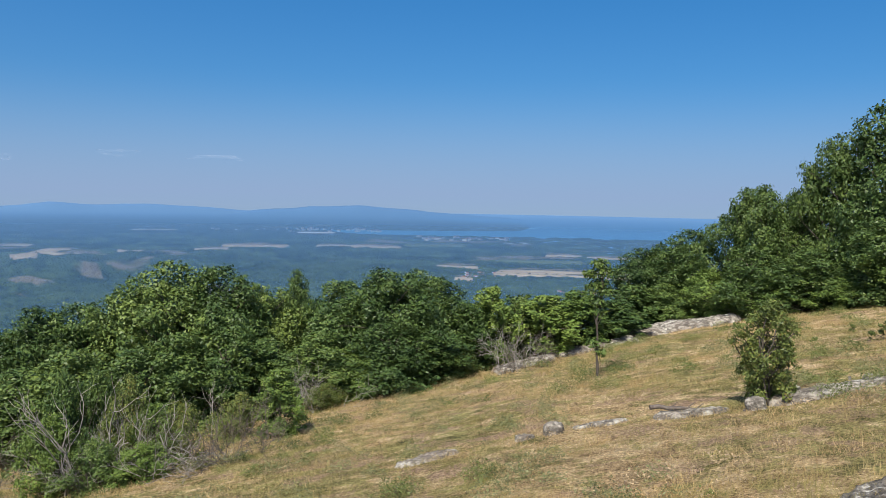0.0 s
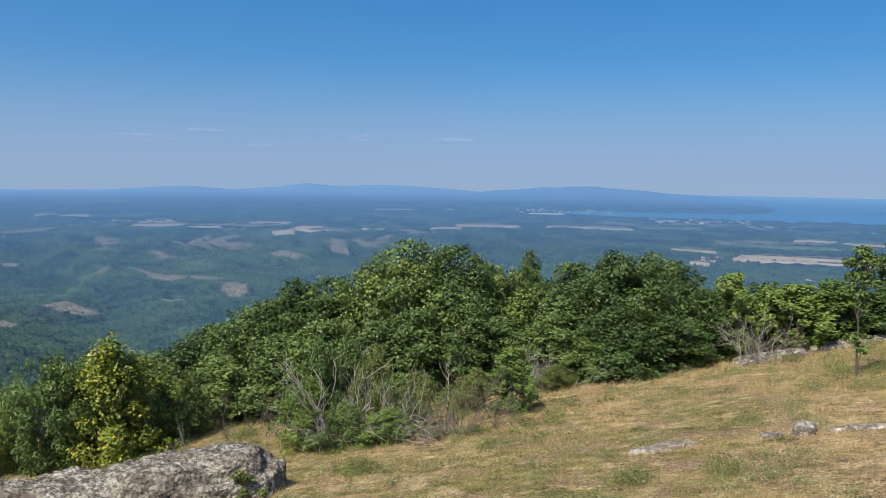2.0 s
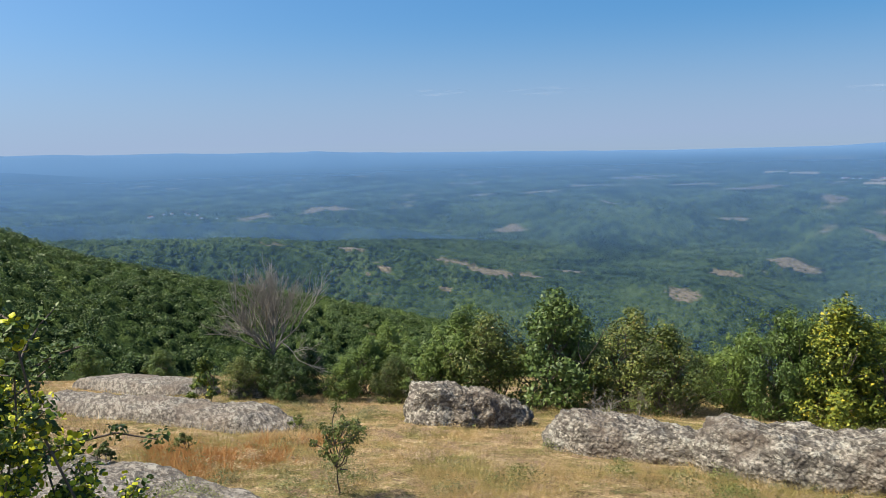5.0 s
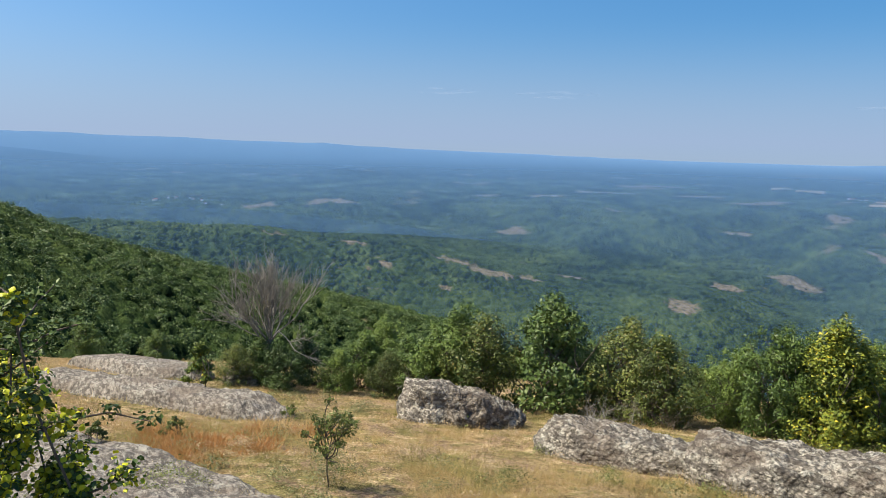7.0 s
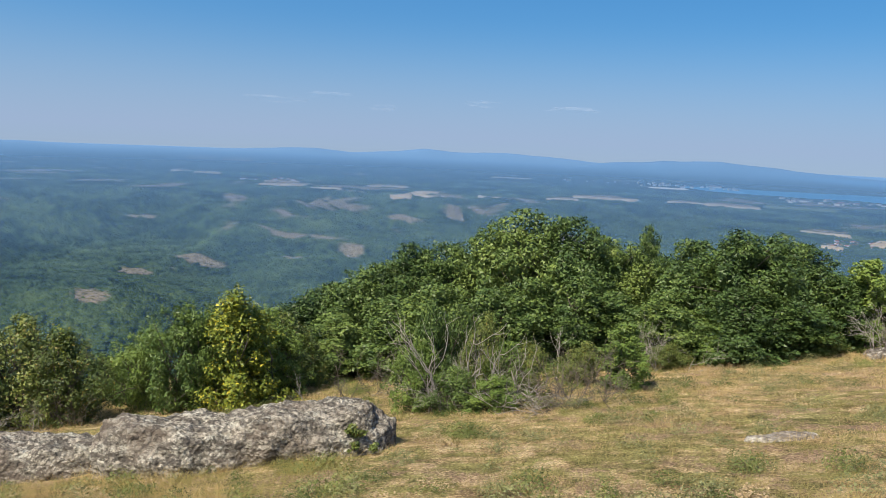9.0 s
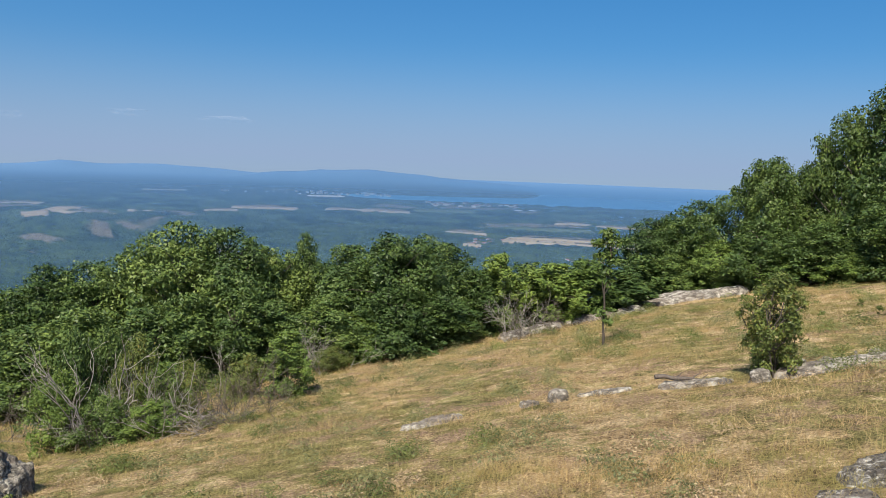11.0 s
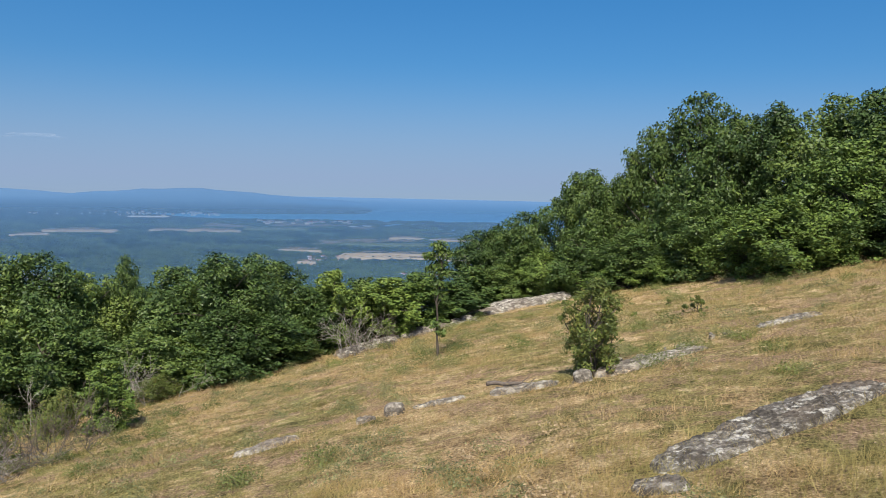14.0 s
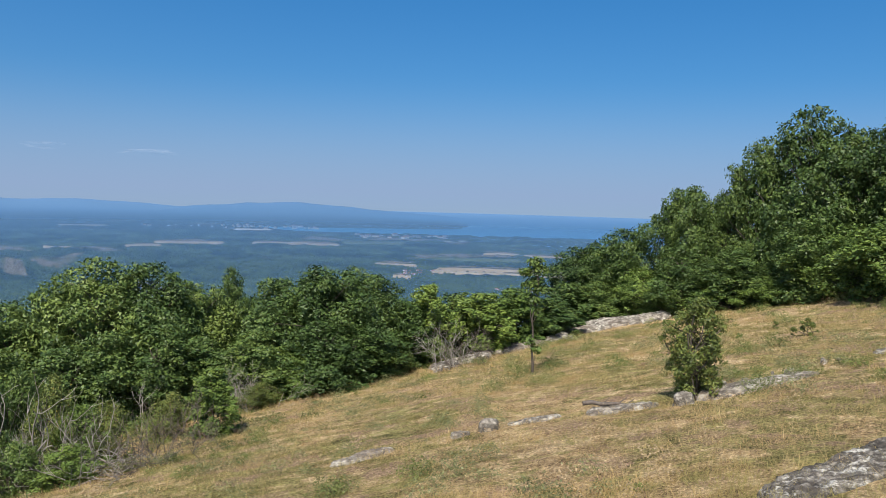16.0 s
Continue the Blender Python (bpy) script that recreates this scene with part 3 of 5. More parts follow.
for a0, a1, low, top in ((8.2, 10.9, -2.92, -2.85), (-5.9, -3.4, -3.48, -3.41)):
    tagged(sheet("beach", a0, a1, distance_at(low), distance_at(top), 1.2, BEACH_SAND, 12, 0.1, 3), "white sand beach along the bay", "beach", kind="structure")


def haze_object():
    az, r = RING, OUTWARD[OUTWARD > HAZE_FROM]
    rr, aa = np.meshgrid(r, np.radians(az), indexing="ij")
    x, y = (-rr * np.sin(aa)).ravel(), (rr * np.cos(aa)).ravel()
    # one sheet above the smoothed land carries the painted haze
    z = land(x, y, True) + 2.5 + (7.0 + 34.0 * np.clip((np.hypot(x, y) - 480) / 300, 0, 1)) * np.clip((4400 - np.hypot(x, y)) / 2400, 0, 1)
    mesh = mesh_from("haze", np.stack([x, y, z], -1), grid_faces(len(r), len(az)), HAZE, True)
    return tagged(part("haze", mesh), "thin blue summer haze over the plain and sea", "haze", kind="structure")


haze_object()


# ---- rocks ----
def rock(name, label, start, end, half_width, rise, seed, material=ROCK, rough=1.0, detail=5, flat=0.35, pebbles=0.03, group="", level=1.0, high=0.0):
    """A weathered outcrop between two places (bearing, distance): a long rounded body with ledges, pits and
    embedded pebbles, sunk in the turf so that its back stands rise above it."""
    (x0, y0), (x1, y1) = at_bearing(*start), at_bearing(*end)
    length = math.hypot(x1 - x0, y1 - y0) / 2
    tall = max(rise * 1.5, half_width * 0.5)
    turn = math.degrees(math.atan2(y1 - y0, x1 - x0))
    bm = bmesh.new()
    bmesh.ops.create_icosphere(bm, subdivisions=detail, radius=1.0)
    shift = Vector((seed * 3.7, seed * 1.9, seed * 5.3))
    soft = min(1.0, tall * 0.9 + 0.15) * rough
    for v in bm.verts:
        p = v.co.copy()
        p = p / max(abs(p.x), abs(p.y), abs(p.z)) ** 0.45
        if p.z > 1e-4:
            p.z = p.z ** (1 - flat)
        q = Vector((p.x * length, p.y * half_width, p.z * tall))
        big = noise.noise(q * 0.55 + shift) * 0.16 + noise.noise(q * 1.3 + shift) * 0.16 + noise.noise(q * 2.9 + shift) * 0.13
        ledge = noise.noise(Vector((q.x * 0.7, q.y * 0.7, q.z * 5.0)) + shift) * 0.10
        fine = noise.noise(q * 6 + shift) * 0.08 + noise.noise(q * 13 + shift) * 0.045
        cell = noise.voronoi(q * 11.0 + shift)[0]
        n = Vector((p.x / length, p.y / half_width, p.z / tall)).normalized()
        q.z *= 1 - high * p.x
        v.co = q + n * ((big + ledge + fine) * soft + pebbles * min(1.0, (cell[1] - cell[0]) * 2.2) - pebbles * 0.5)
    mesh = bpy.data.meshes.new(name)
    bm.to_mesh(mesh)
    bm.free()
    mesh.materials.append(material)
    mesh.polygons.foreach_set("use_smooth", np.full(len(mesh.polygons), True))
    ob = part(name, mesh)
    x, y = (x0 + x1) / 2, (y0 + y1) / 2
    ux, uy = math.cos(radians(turn)), math.sin(radians(turn))
    dip = math.degrees(math.atan2(height(x + ux * length, y + uy * length) - height(x - ux * length, y - uy * length), 2 * length))
    side = math.degrees(math.atan2(height(x - uy, y + ux) - height(x + uy, y - ux), 2))
    ob.matrix_world = pose(x, y, height(x, y) + rise - tall, 0, 0, turn) @ pose(0, 0, 0, side * 0.9, -dip * level, 0)
    return tagged(ob, label, "rock", group)


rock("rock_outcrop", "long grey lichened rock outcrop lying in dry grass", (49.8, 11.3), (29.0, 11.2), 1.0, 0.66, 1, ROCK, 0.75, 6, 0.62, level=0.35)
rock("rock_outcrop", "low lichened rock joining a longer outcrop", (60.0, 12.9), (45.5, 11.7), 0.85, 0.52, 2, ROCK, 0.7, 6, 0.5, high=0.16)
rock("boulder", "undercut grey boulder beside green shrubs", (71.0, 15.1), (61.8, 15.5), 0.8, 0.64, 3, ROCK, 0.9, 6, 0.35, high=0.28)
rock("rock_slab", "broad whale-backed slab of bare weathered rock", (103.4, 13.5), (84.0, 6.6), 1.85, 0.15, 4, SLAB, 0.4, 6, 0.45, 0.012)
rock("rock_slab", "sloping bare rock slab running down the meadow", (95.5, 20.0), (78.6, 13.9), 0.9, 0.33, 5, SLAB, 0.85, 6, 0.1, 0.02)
rock("rock_slab", "smooth brown rock slab behind dry grass", (92.2, 24.5), (84.5, 20.6), 1.0, 0.36, 6, SLAB, 0.4, 5, 0.3, 0.01)
rock("boulder", "small grey boulder under green bushes", (83.4, 19.6), (80.9, 19.8), 0.35, 0.42, 7, rough=0.7)
rock("rock_slab", "flat dark and white lichened slab in dry grass", (-27.0, 6.5), (-41.0, 8.9), 0.33, 0.08, 8, LICHEN_SLAB, 0.35, 6, 0.5, 0.03)
rock("rock_slab", "flat lichened slab half buried in grass", (-25.6, 6.1), (-29.5, 6.2), 0.16, 0.05, 9, LICHEN_SLAB, 0.3, 4, 0.4, 0.02)
rock("rock_outcrop", "pale rounded rock crest at the meadow edge", (-12.2, 24.0), (-20.6, 25.2), 0.9, 0.24, 10, PALE_STONE, 0.6, 6)
rock("rock_outcrop", "low pale rock ledge along the meadow edge", (-8.0, 21.6), (-13.2, 23.2), 0.40, 0.16, 11, PALE_STONE, 0.7)
rock("rock_outcrop", "low broken rocks along the meadow edge", (-3.4, 20.4), (-8.2, 21.8), 0.25, 0.13, 12, PALE_STONE, 0.9)
rock("stone", "pale stone lying in dry grass", (-7.2, 10.9), (-8.9, 10.9), 0.14, 0.17, 13, PALE_STONE, 0.3, 4, 0.2, 0.015, "meadow stones")
rock("stone", "grey stones lying in dry grass", (-5.0, 10.7), (-6.9, 10.8), 0.12, 0.10, 14, PALE_STONE, 0.5, 4, 0.2, 0.02, "meadow stones")
rock("stone", "pale weathered stone beside a green bush", (-21.1, 10.9), (-22.5, 10.9), 0.13, 0.16, 15, PALE_STONE, 0.4, 4, 0.2, 0.02, "meadow stones")
rock("stone", "grey stone beside a flat ledge", (-20.9, 11.1), (-21.6, 11.1), 0.08, 0.09, 16, PALE_STONE, 0.3, 3, 0.2, 0.01, "meadow stones")
rock("rock_ledge", "narrow grey rock ledge level with the turf", (3.8, 10.3), (-1.0, 10.7), 0.18, 0.07, 17, PALE_STONE, 0.5, 5, 0.3, 0.02, "turf ledges")
rock("rock_ledge", "narrow brown rock ledge level with the turf", (-9.0, 11.0), (-13.4, 11.3), 0.14, 0.07, 18, PALE_STONE, 0.4, 4, 0.3, 0.02, "turf ledges")
rock("rock_ledge", "flat grey rock ledge in trodden turf", (-14.8, 11.1), (-20.2, 11.1), 0.18, 0.08, 19, PALE_STONE, 0.4, 5, 0.3, 0.02, "turf ledges")
rock("rock_ledge", "long grey rock ledge rising beside a bush", (-22.4, 11.0), (-30.0, 12.3), 0.24, 0.08, 20, PALE_STONE, 0.5, 5, 0.3, 0.02, "turf ledges")
rock("rock_ledge", "pale rock ledge in dry grass", (-33.0, 13.6), (-37.0, 14.2), 0.2, 0.06, 21, PALE_STONE, 0.4, 4, 0.3, 0.02, "turf ledges")


edge = random.Random(7)
for k in range(16):
    az = -3.6 - 0.62 * k + edge.uniform(-0.3, 0.3)
    r = 20.0 + 0.19 * k + edge.uniform(-0.25, 0.25)
    half = edge.uniform(0.18, 0.5)
    rock("stone", "pale broken stone along the meadow edge", (az, r), (az - half * 1.9, r + edge.uniform(-0.1, 0.3)), half * 0.34, edge.uniform(0.09, 0.22), 40 + k, PALE_STONE, 0.5, 4, 0.3, 0.015, "stones on the meadow edge")
for k in range(18):
    az = -20.6 - 0.62 * k + edge.uniform(-0.4, 0.4)
    r = 11.0 + 0.13 * k + edge.uniform(-0.2, 0.2)
    half = edge.uniform(0.06, 0.2)
    rock("stone", "pale chip of rock beside a turf ledge", (az, r), (az - half * 2.4, r + edge.uniform(-0.05, 0.15)), half * 0.4, edge.uniform(0.03, 0.09), 60 + k, PALE_STONE, 0.4, 3, 0.3, 0.01, "ledge stones")


# ---- trees and shrubs ----
def leaf_cloud(rng, centres, sizes, count, leaf, up=0.55, long=1.5, fill=0.32, corners=3, squash=0.72):
    """Many small folded leaves on the lumpy skins of the given lobes, some inside them."""
    which = rng.choice(len(centres), count, p=sizes**2 / (sizes**2).sum())
    d = rng.normal(size=(count, 3))
    d[:, 2] = d[:, 2] + 0.50
    d /= np.linalg.norm(d, axis=1, keepdims=True)
    lump = layered(d[:, 0] * 2.6 + which * 17.0 + d[:, 2] * 0.9, d[:, 1] * 2.6 + d[:, 2] * 2.1, 3, 2)
    reach = 0.86 + 1.1 * lump + rng.normal(size=count) * 0.05
    reach = np.where(rng.uniform(0, 1, count) < fill, reach * rng.uniform(0.45, 1, count), reach)
    spray = lattice(np.floor(d[:, 0] * 4.0) + which * 7, np.floor(d[:, 1] * 4.0) + np.floor(d[:, 2] * 4.0) * 13, 5)
    reach = reach * np.where(spray > 0.80, rng.uniform(0.95, 1.3, count), np.where(spray < 0.22, 0.72, 1.0))
    at = centres[which] + d * (sizes[which] * reach)[:, None] * np.array([1.12, 1.12, squash])
    n = d * 0.8 + rng.normal(size=(count, 3)) * 0.55
    n[:, 2] += up * 0.6
    n /= np.linalg.norm(n, axis=1, keepdims=True)
    side = np.cross(n, rng.normal(size=(count, 3)))
    side /= np.linalg.norm(side, axis=1, keepdims=True)
    along = np.cross(n, side)
    w = (leaf * rng.uniform(0.55, 1.3, count))[:, None]
    a, b = at + along * w * long * 0.5, at - along * w * long * 0.5
    c, e = at + side * w * (0.85 if corners == 3 else 0.5) + n * w * 0.16, at - side * w * 0.5 + n * w * 0.16
    if corners == 3:
        return np.stack([b + (b - at) * 0.2, c, a], 1).reshape(-1, 3), np.arange(count * 3).reshape(-1, 3)
    return np.stack([b, c, a, e], 1).reshape(-1, 3), np.arange(count * 4).reshape(-1, 4)


def bent_path(rng, start, end, bow=0.12, steps=5):
    t = np.linspace(0, 1, steps)[:, None]
    start, end = np.asarray(start, float), np.asarray(end, float)
    length = np.linalg.norm(end - start)
    return start + (end - start) * t + np.sin(t * np.pi) * rng.normal(size=3) * bow * length + rng.normal(size=(steps, 3)) * 0.02 * length * np.sin(t * np.pi)


def crown_boughs(rng, tall, wide, low, shape, count):
    """Centres, sizes and outward ways of the leafy boughs of a crown; shape: round, pointed or bushy."""
    lean = rng.uniform(-0.10, 0.10, 2) * wide
    swell = rng.uniform(0, 6.28, 4)
    out, size, way = [], [], []
    for k in range(count):
        z = ((k + rng.uniform(0, 1)) / count) ** 0.9
        a = k * 2.39996 + rng.uniform(-0.5, 0.5)
        if shape == "pointed":
            reach = (1 - z) ** 0.75 * 0.95 + 0.06
        elif shape == "bushy":
            reach = math.sqrt(max(0.02, 1 - z**2.8)) * (0.80 + 0.20 * min(1, z * 4))
        else:
            reach = math.sqrt(max(0.03, 1 - (max(0, z - 0.50) / 0.52) ** 2)) * (0.72 + 0.28 * min(1, z * 2.2))
        reach *= 1 + 0.20 * math.sin(2 * a + swell[0] + 4 * z) + 0.17 * math.sin(3 * a + swell[1] - 6 * z) + 0.10 * math.sin(9 * z + swell[2] + a)
        s = wide * rng.uniform(0.060, 0.135)
        inner = rng.uniform(0, 1)
        depth = rng.uniform(0.25, 0.62) if inner < 0.22 else rng.uniform(1.02, 1.22) if inner > 0.86 else rng.uniform(0.70, 1.0)
        if inner > 0.86:
            s *= 0.62
        r = max(0.0, wide * 0.5 * reach * depth - s * 0.5)
        top = tall * (0.97 + 0.09 * math.sin(2 * a + swell[3]))
        c = (r * math.cos(a) + lean[0] * z, r * math.sin(a) + lean[1] * z, low + s * 0.6 + (top - low - s * 1.2) * z)
        out.append(c)
        size.append(s)
        way.append((math.cos(a) * (1 - z * 0.6), math.sin(a) * (1 - z * 0.6), 0.15 + z * 0.9))
    return np.array(out), np.array(size), np.array(way)


def bough_leaves(rng, centres, sizes, ways, count, leaf, squash=0.9, long=1.5):
    """Leaves in sprays on the upper, outer side of each bough, so that gaps stay between the boughs."""
    which = rng.choice(len(centres), count, p=sizes**2 / (sizes**2).sum())
    d = rng.normal(size=(count, 3)) + ways[which] * 0.40
    d /= np.linalg.norm(d, axis=1, keepdims=True)
    cell = np.floor(d[:, 0] * 2.6) + np.floor(d[:, 1] * 2.6) * 5 + np.floor(d[:, 2] * 2.6) * 23
    spray = lattice(cell, which.astype(float), 5)
    reach = rng.uniform(0.30, 1.0, count) ** 0.45 * (0.66 + 0.75 * spray**1.5)
    at = centres[which] + d * (sizes[which] * reach)[:, None] * np.array([1.15, 1.15, squash])
    n = d * 0.55 + ways[which] * 0.30 + rng.normal(size=(count, 3)) * 0.50
    n[:, 2] += 0.22
    n /= np.linalg.norm(n, axis=1, keepdims=True)
    side = np.cross(n, rng.normal(size=(count, 3)))
    side /= np.linalg.norm(side, axis=1, keepdims=True)
    along = np.cross(n, side)
    w = (leaf * rng.uniform(0.6, 1.3, count))[:, None]
    return np.stack([at - along * w * long * 0.6, at + side * w * 0.8 + n * w * 0.14, at + along * w * long * 0.5], 1).reshape(-1, 3), np.arange(count * 3).reshape(-1, 3)


def build_tree(name, label, category, tall, wide, low, leaves, leaf, material, shape="round", seed=1, boughs=120, stems=1, trunk=0.09, group="", bark=BARK, fork=1, squash=0.9, long=1.5):
    rng = np.random.default_rng(seed)
    tree = tagged(new(name), label, category, group)
    centres, sizes, ways = crown_boughs(rng, tall, wide, low, shape, boughs)
    limbs, tops = [], []
    for s in range(stems):
        lean = rng.normal(size=2) * (0.05 if stems == 1 else 0.22) * wide
        foot = (0, 0, -0.25) if stems == 1 else (*(rng.normal(size=2) * 0.10), -0.25)
        path = bent_path(rng, foot, (lean[0], lean[1], tall * (0.84 if stems == 1 else rng.uniform(0.55, 0.85))), 0.04, 7)
        girth = trunk / math.sqrt(stems)
        limbs.append(tube(path, np.linspace(girth, girth * 0.22, 7), 6))
        tops.append(path)
    for k in range(0, boughs, max(1, boughs // 40)):
        path = tops[rng.integers(stems)]
        i = min(5, max(fork, int(np.searchsorted(path[:, 2], centres[k][2] - 0.25 * wide)) - 1))
        limbs.append(tube(bent_path(rng, path[i], centres[k], 0.10, 5), np.linspace(trunk * 0.30, 0.007, 5), 5))
    part("trunk", mesh_from("trunk", *joined(limbs), bark, True), tree)
    part("crown", mesh_from("crown", *bough_leaves(rng, centres, sizes, ways, leaves, leaf, squash, long), material), tree)
    return tree


def stand(thing, az, r, scale=1.0, turn=0.0, copy=True, sink=0.05, across=None):
    x, y = at_bearing(az, r)
    across = across or scale
    m = pose(x, y, height(x, y) - sink, 0, 0, turn)
    if copy:
        return copy_thing(thing, m @ Matrix.Diagonal((across / thing.scale[0], across / thing.scale[1], scale / thing.scale[2], 1)))
    thing.matrix_basis = m @ Matrix.Diagonal((across, across, scale, 1))
    return thing


OAK = "leafy green oak with a dense uneven crown at the meadow edge"
oaks = [build_tree("oak_tree", OAK, "tree", 5.6, 4.2, 0.0, 25000, 0.092, OAK_LEAF, "round", 11 + i, 150, trunk=0.13, group="oaks at the meadow edge") for i in range(3)]
light_oaks = [build_tree("oak_tree", ("bright green young oak with low leafy branches", "dark green young oak with low leafy branches")[i], "tree", 4.2, 3.6, 0.0, 16000, 0.088, (LIGHT_LEAF, OAK_LEAF)[i], "bushy", 21 + i, 120, trunk=0.09, group="oaks at the meadow edge") for i in range(2)]
slim = [build_tree("slender_tree", "slender upright green tree in the tree line", "tree", 4.2, 2.2, 0.0, 9000, 0.095, (OAK_LEAF, LIGHT_LEAF)[i], "round", 31 + i, 90, trunk=0.07, group="slender trees", squash=1.2) for i in range(2)]
shrubs = [build_tree("shrub", ("dense dark green shrub on the slope edge", "olive-green shrub with fine leaves on the slope edge", "bright green leafy shrub on the slope edge")[i], "shrub", 2.3, 2.2, 0.0, 10500, (0.056, 0.046, 0.054)[i], (OAK_LEAF, OLIVE_LEAF, LIGHT_LEAF)[i], "bushy", 41 + i, 80, 5, 0.05, "shrubs on the slope", squash=(0.9, 1.2, 1.0)[i]) for i in range(3)]
willowy = build_tree("young_ash", "feathery green young tree behind grey rock", "tree", 2.9, 2.3, 0.0, 13000, 0.046, LIGHT_LEAF, "round", 51, 90, 3, 0.05, squash=1.25, long=2.2)
yellow = build_tree("yellowing_tree", "young tree with bright yellow-green leaves behind rock", "tree", 2.9, 2.1, 0.0, 11000, 0.055, YELLOW_LEAF, "pointed", 52, 80, 3, 0.05, squash=1.4)

used = set()


def plant(thing, *args, **more):
    """The first planting takes the thing itself, later ones are copies."""
    first = thing.name not in used
    used.add(thing.name)
    return stand(thing, *args, copy=not first, **more)


# front grove: kind, bearing, distance, height of the top seen from the hilltop (degrees), width, turn
GROVE = [
    (0, 29.3, 23.5, -8.8, 3.2, 10), (1, 27.2, 23.0, -7.6, 3.0, 80), (2, 24.9, 23.0, -7.4, 3.0, 150), (0, 22.3, 22.5, -6.0, 2.9, 200), (1, 19.3, 21.8, -4.8, 3.2, 20),
    (2, 16.6, 22.0, -5.0, 3.0, 310), (0, 13.9, 22.5, -6.1, 2.6, 130), (1, 10.6, 22.5, -5.4, 1.4, 60), (2, 7.7, 21.8, -6.1, 2.8, 270), (0, 4.4, 21.0, -5.1, 2.8, 100),
    (1, 2.7, 21.8, -5.3, 2.4, 200), (2, 1.0, 21.6, -5.9, 2.5, 10), (0, -0.9, 23.0, -7.7, 2.2, 250),
    (1, 31.3, 23.5, -10.3, 3.0, 35), (2, 33.4, 23.0, -10.9, 3.0, 140), (0, 35.3, 22.5, -11.4, 2.8, 222), (1, 37.0, 22.5, -12.3, 2.4, 12),
    (2, 28.2, 27.0, -8.9, 3.6, 170), (0, 23.6, 26.5, -8.0, 3.4, 75), (1, 20.8, 26.0, -7.0, 3.2, 8), (2, 17.9, 26.0, -6.6, 3.2, 270), (0, 15.0, 26.0, -7.4, 3.2, 31),
    (1, 12.0, 26.0, -7.8, 3.2, 118), (2, 9.2, 26.0, -7.6, 3.2, 66), (0, 6.0, 25.0, -7.4, 3.2, 301), (1, 32.4, 27.0, -11.3, 3.6, 99)]


def plant_to(thing, az, r, top, turn, wide=None):
    """Plant a copy so tall that its top stands at that elevation seen from the hilltop; wide: its width in metres."""
    natural, breadth = SIZES[thing["category"] + thing.name.split(".")[0]]
    x, y = at_bearing(az, r)
    k = max(0.3, min(1.9, (r * math.tan(radians(top)) - height(x, y) + 0.05) / natural))
    across = k if wide is None else wide / breadth
    return plant(thing, az, r, scale=k, turn=turn, across=across)


# height to the topmost leaves, and breadth
SIZES = {"treeoak_tree": (6.0, 4.3), "treeslender_tree": (4.5, 2.3), "shrubshrub": (2.4, 2.2), "treeyoung_ash": (3.05, 2.3), "treeyellowing_tree": (3.0, 2.0)}
for kind, az, r, top, wide, turn in GROVE:
    plant_to(oaks[kind], az, r, top, turn, wide)
# low boughs closing the foot of the grove
for kind, az, r, top, wide, turn in [(1, 18.6, 20.0, -9.6, 2.6, 0), (1, 15.7, 20.2, -9.4, 2.6, 100), (1, 13.0, 20.6, -10.2, 2.2, 220), (1, 9.3, 20.0, -9.8, 2.4, 40), (0, 6.6, 19.8, -10.6, 1.9, 300), (1, 4.8, 19.6, -9.2, 2.4, 160),
                                    (1, 2.0, 20.0, -9.4, 2.6, 80), (0, 0.2, 20.8, -10.4, 1.6, 250), (1, 22.0, 19.6, -10.6, 2.6, 190), (1, 25.6, 20.0, -10.4, 2.8, 20), (1, 29.0, 21.0, -11.4, 2.8, 140), (1, 33.0, 21.0, -12.8, 2.6, 260)]:
    x, y = at_bearing(az, r)
    plant(light_oaks[kind], az, r, scale=(r * math.tan(radians(top)) - height(x, y)) / 4.45, turn=turn, across=wide / 3.6)
for kind, az, r, top, wide, turn in [(0, -1.9, 21.6, -7.9, 1.5, 0), (1, -3.4, 21.8, -6.3, 1.5, 40), (0, -5.0, 22.4, -7.0, 1.7, 90), (1, -7.4, 22.2, -6.9, 2.1, 10), (1, -9.0, 22.8, -6.5, 2.0, 200), (0, -11.6, 24.0, -7.2, 2.2, 15), (1, -6.2, 23.5, -7.6, 2.0, 77), (0, -10.3, 24.5, -7.4, 2.2, 170), (0, -13.0, 26.0, -6.0, 2.2, 60)]:
    plant_to(slim[kind], az, r, top, turn, wide)
# woods on the right: tall oaks behind, bright young oaks in front
for kind, az, r, top, wide, turn in [(1, -13.9, 27.5, -3.5, 2.4, 0), (0, -15.1, 28.0, -3.1, 2.4, 70), (2, -17.2, 27.5, -2.0, 2.6, 140), (1, -20.0, 27.0, 0.9, 2.3, 220), (0, -21.8, 27.0, 1.3, 2.3, 15), (2, -23.7, 27.5, 0.4, 2.4, 95), (1, -24.9, 27.6, 2.5, 2.1, 40), (0, -26.5, 27.0, 4.9, 2.1, 300),
                                    (1, -28.5, 26.5, 6.4, 3.4, 160), (2, -31.2, 27.0, 5.0, 3.0, 30), (0, -33.2, 26.0, 5.9, 3.2, 200), (1, -36.5, 25.5, 6.2, 3.4, 260), (2, -39.3, 25.0, 6.5, 3.4, 10), (0, -43.0, 25.0, 6.5, 4.2, 80), (1, -48.0, 25.0, 6.5, 4.4, 45)]:
    plant_to(oaks[kind], az, r, top, turn, wide)
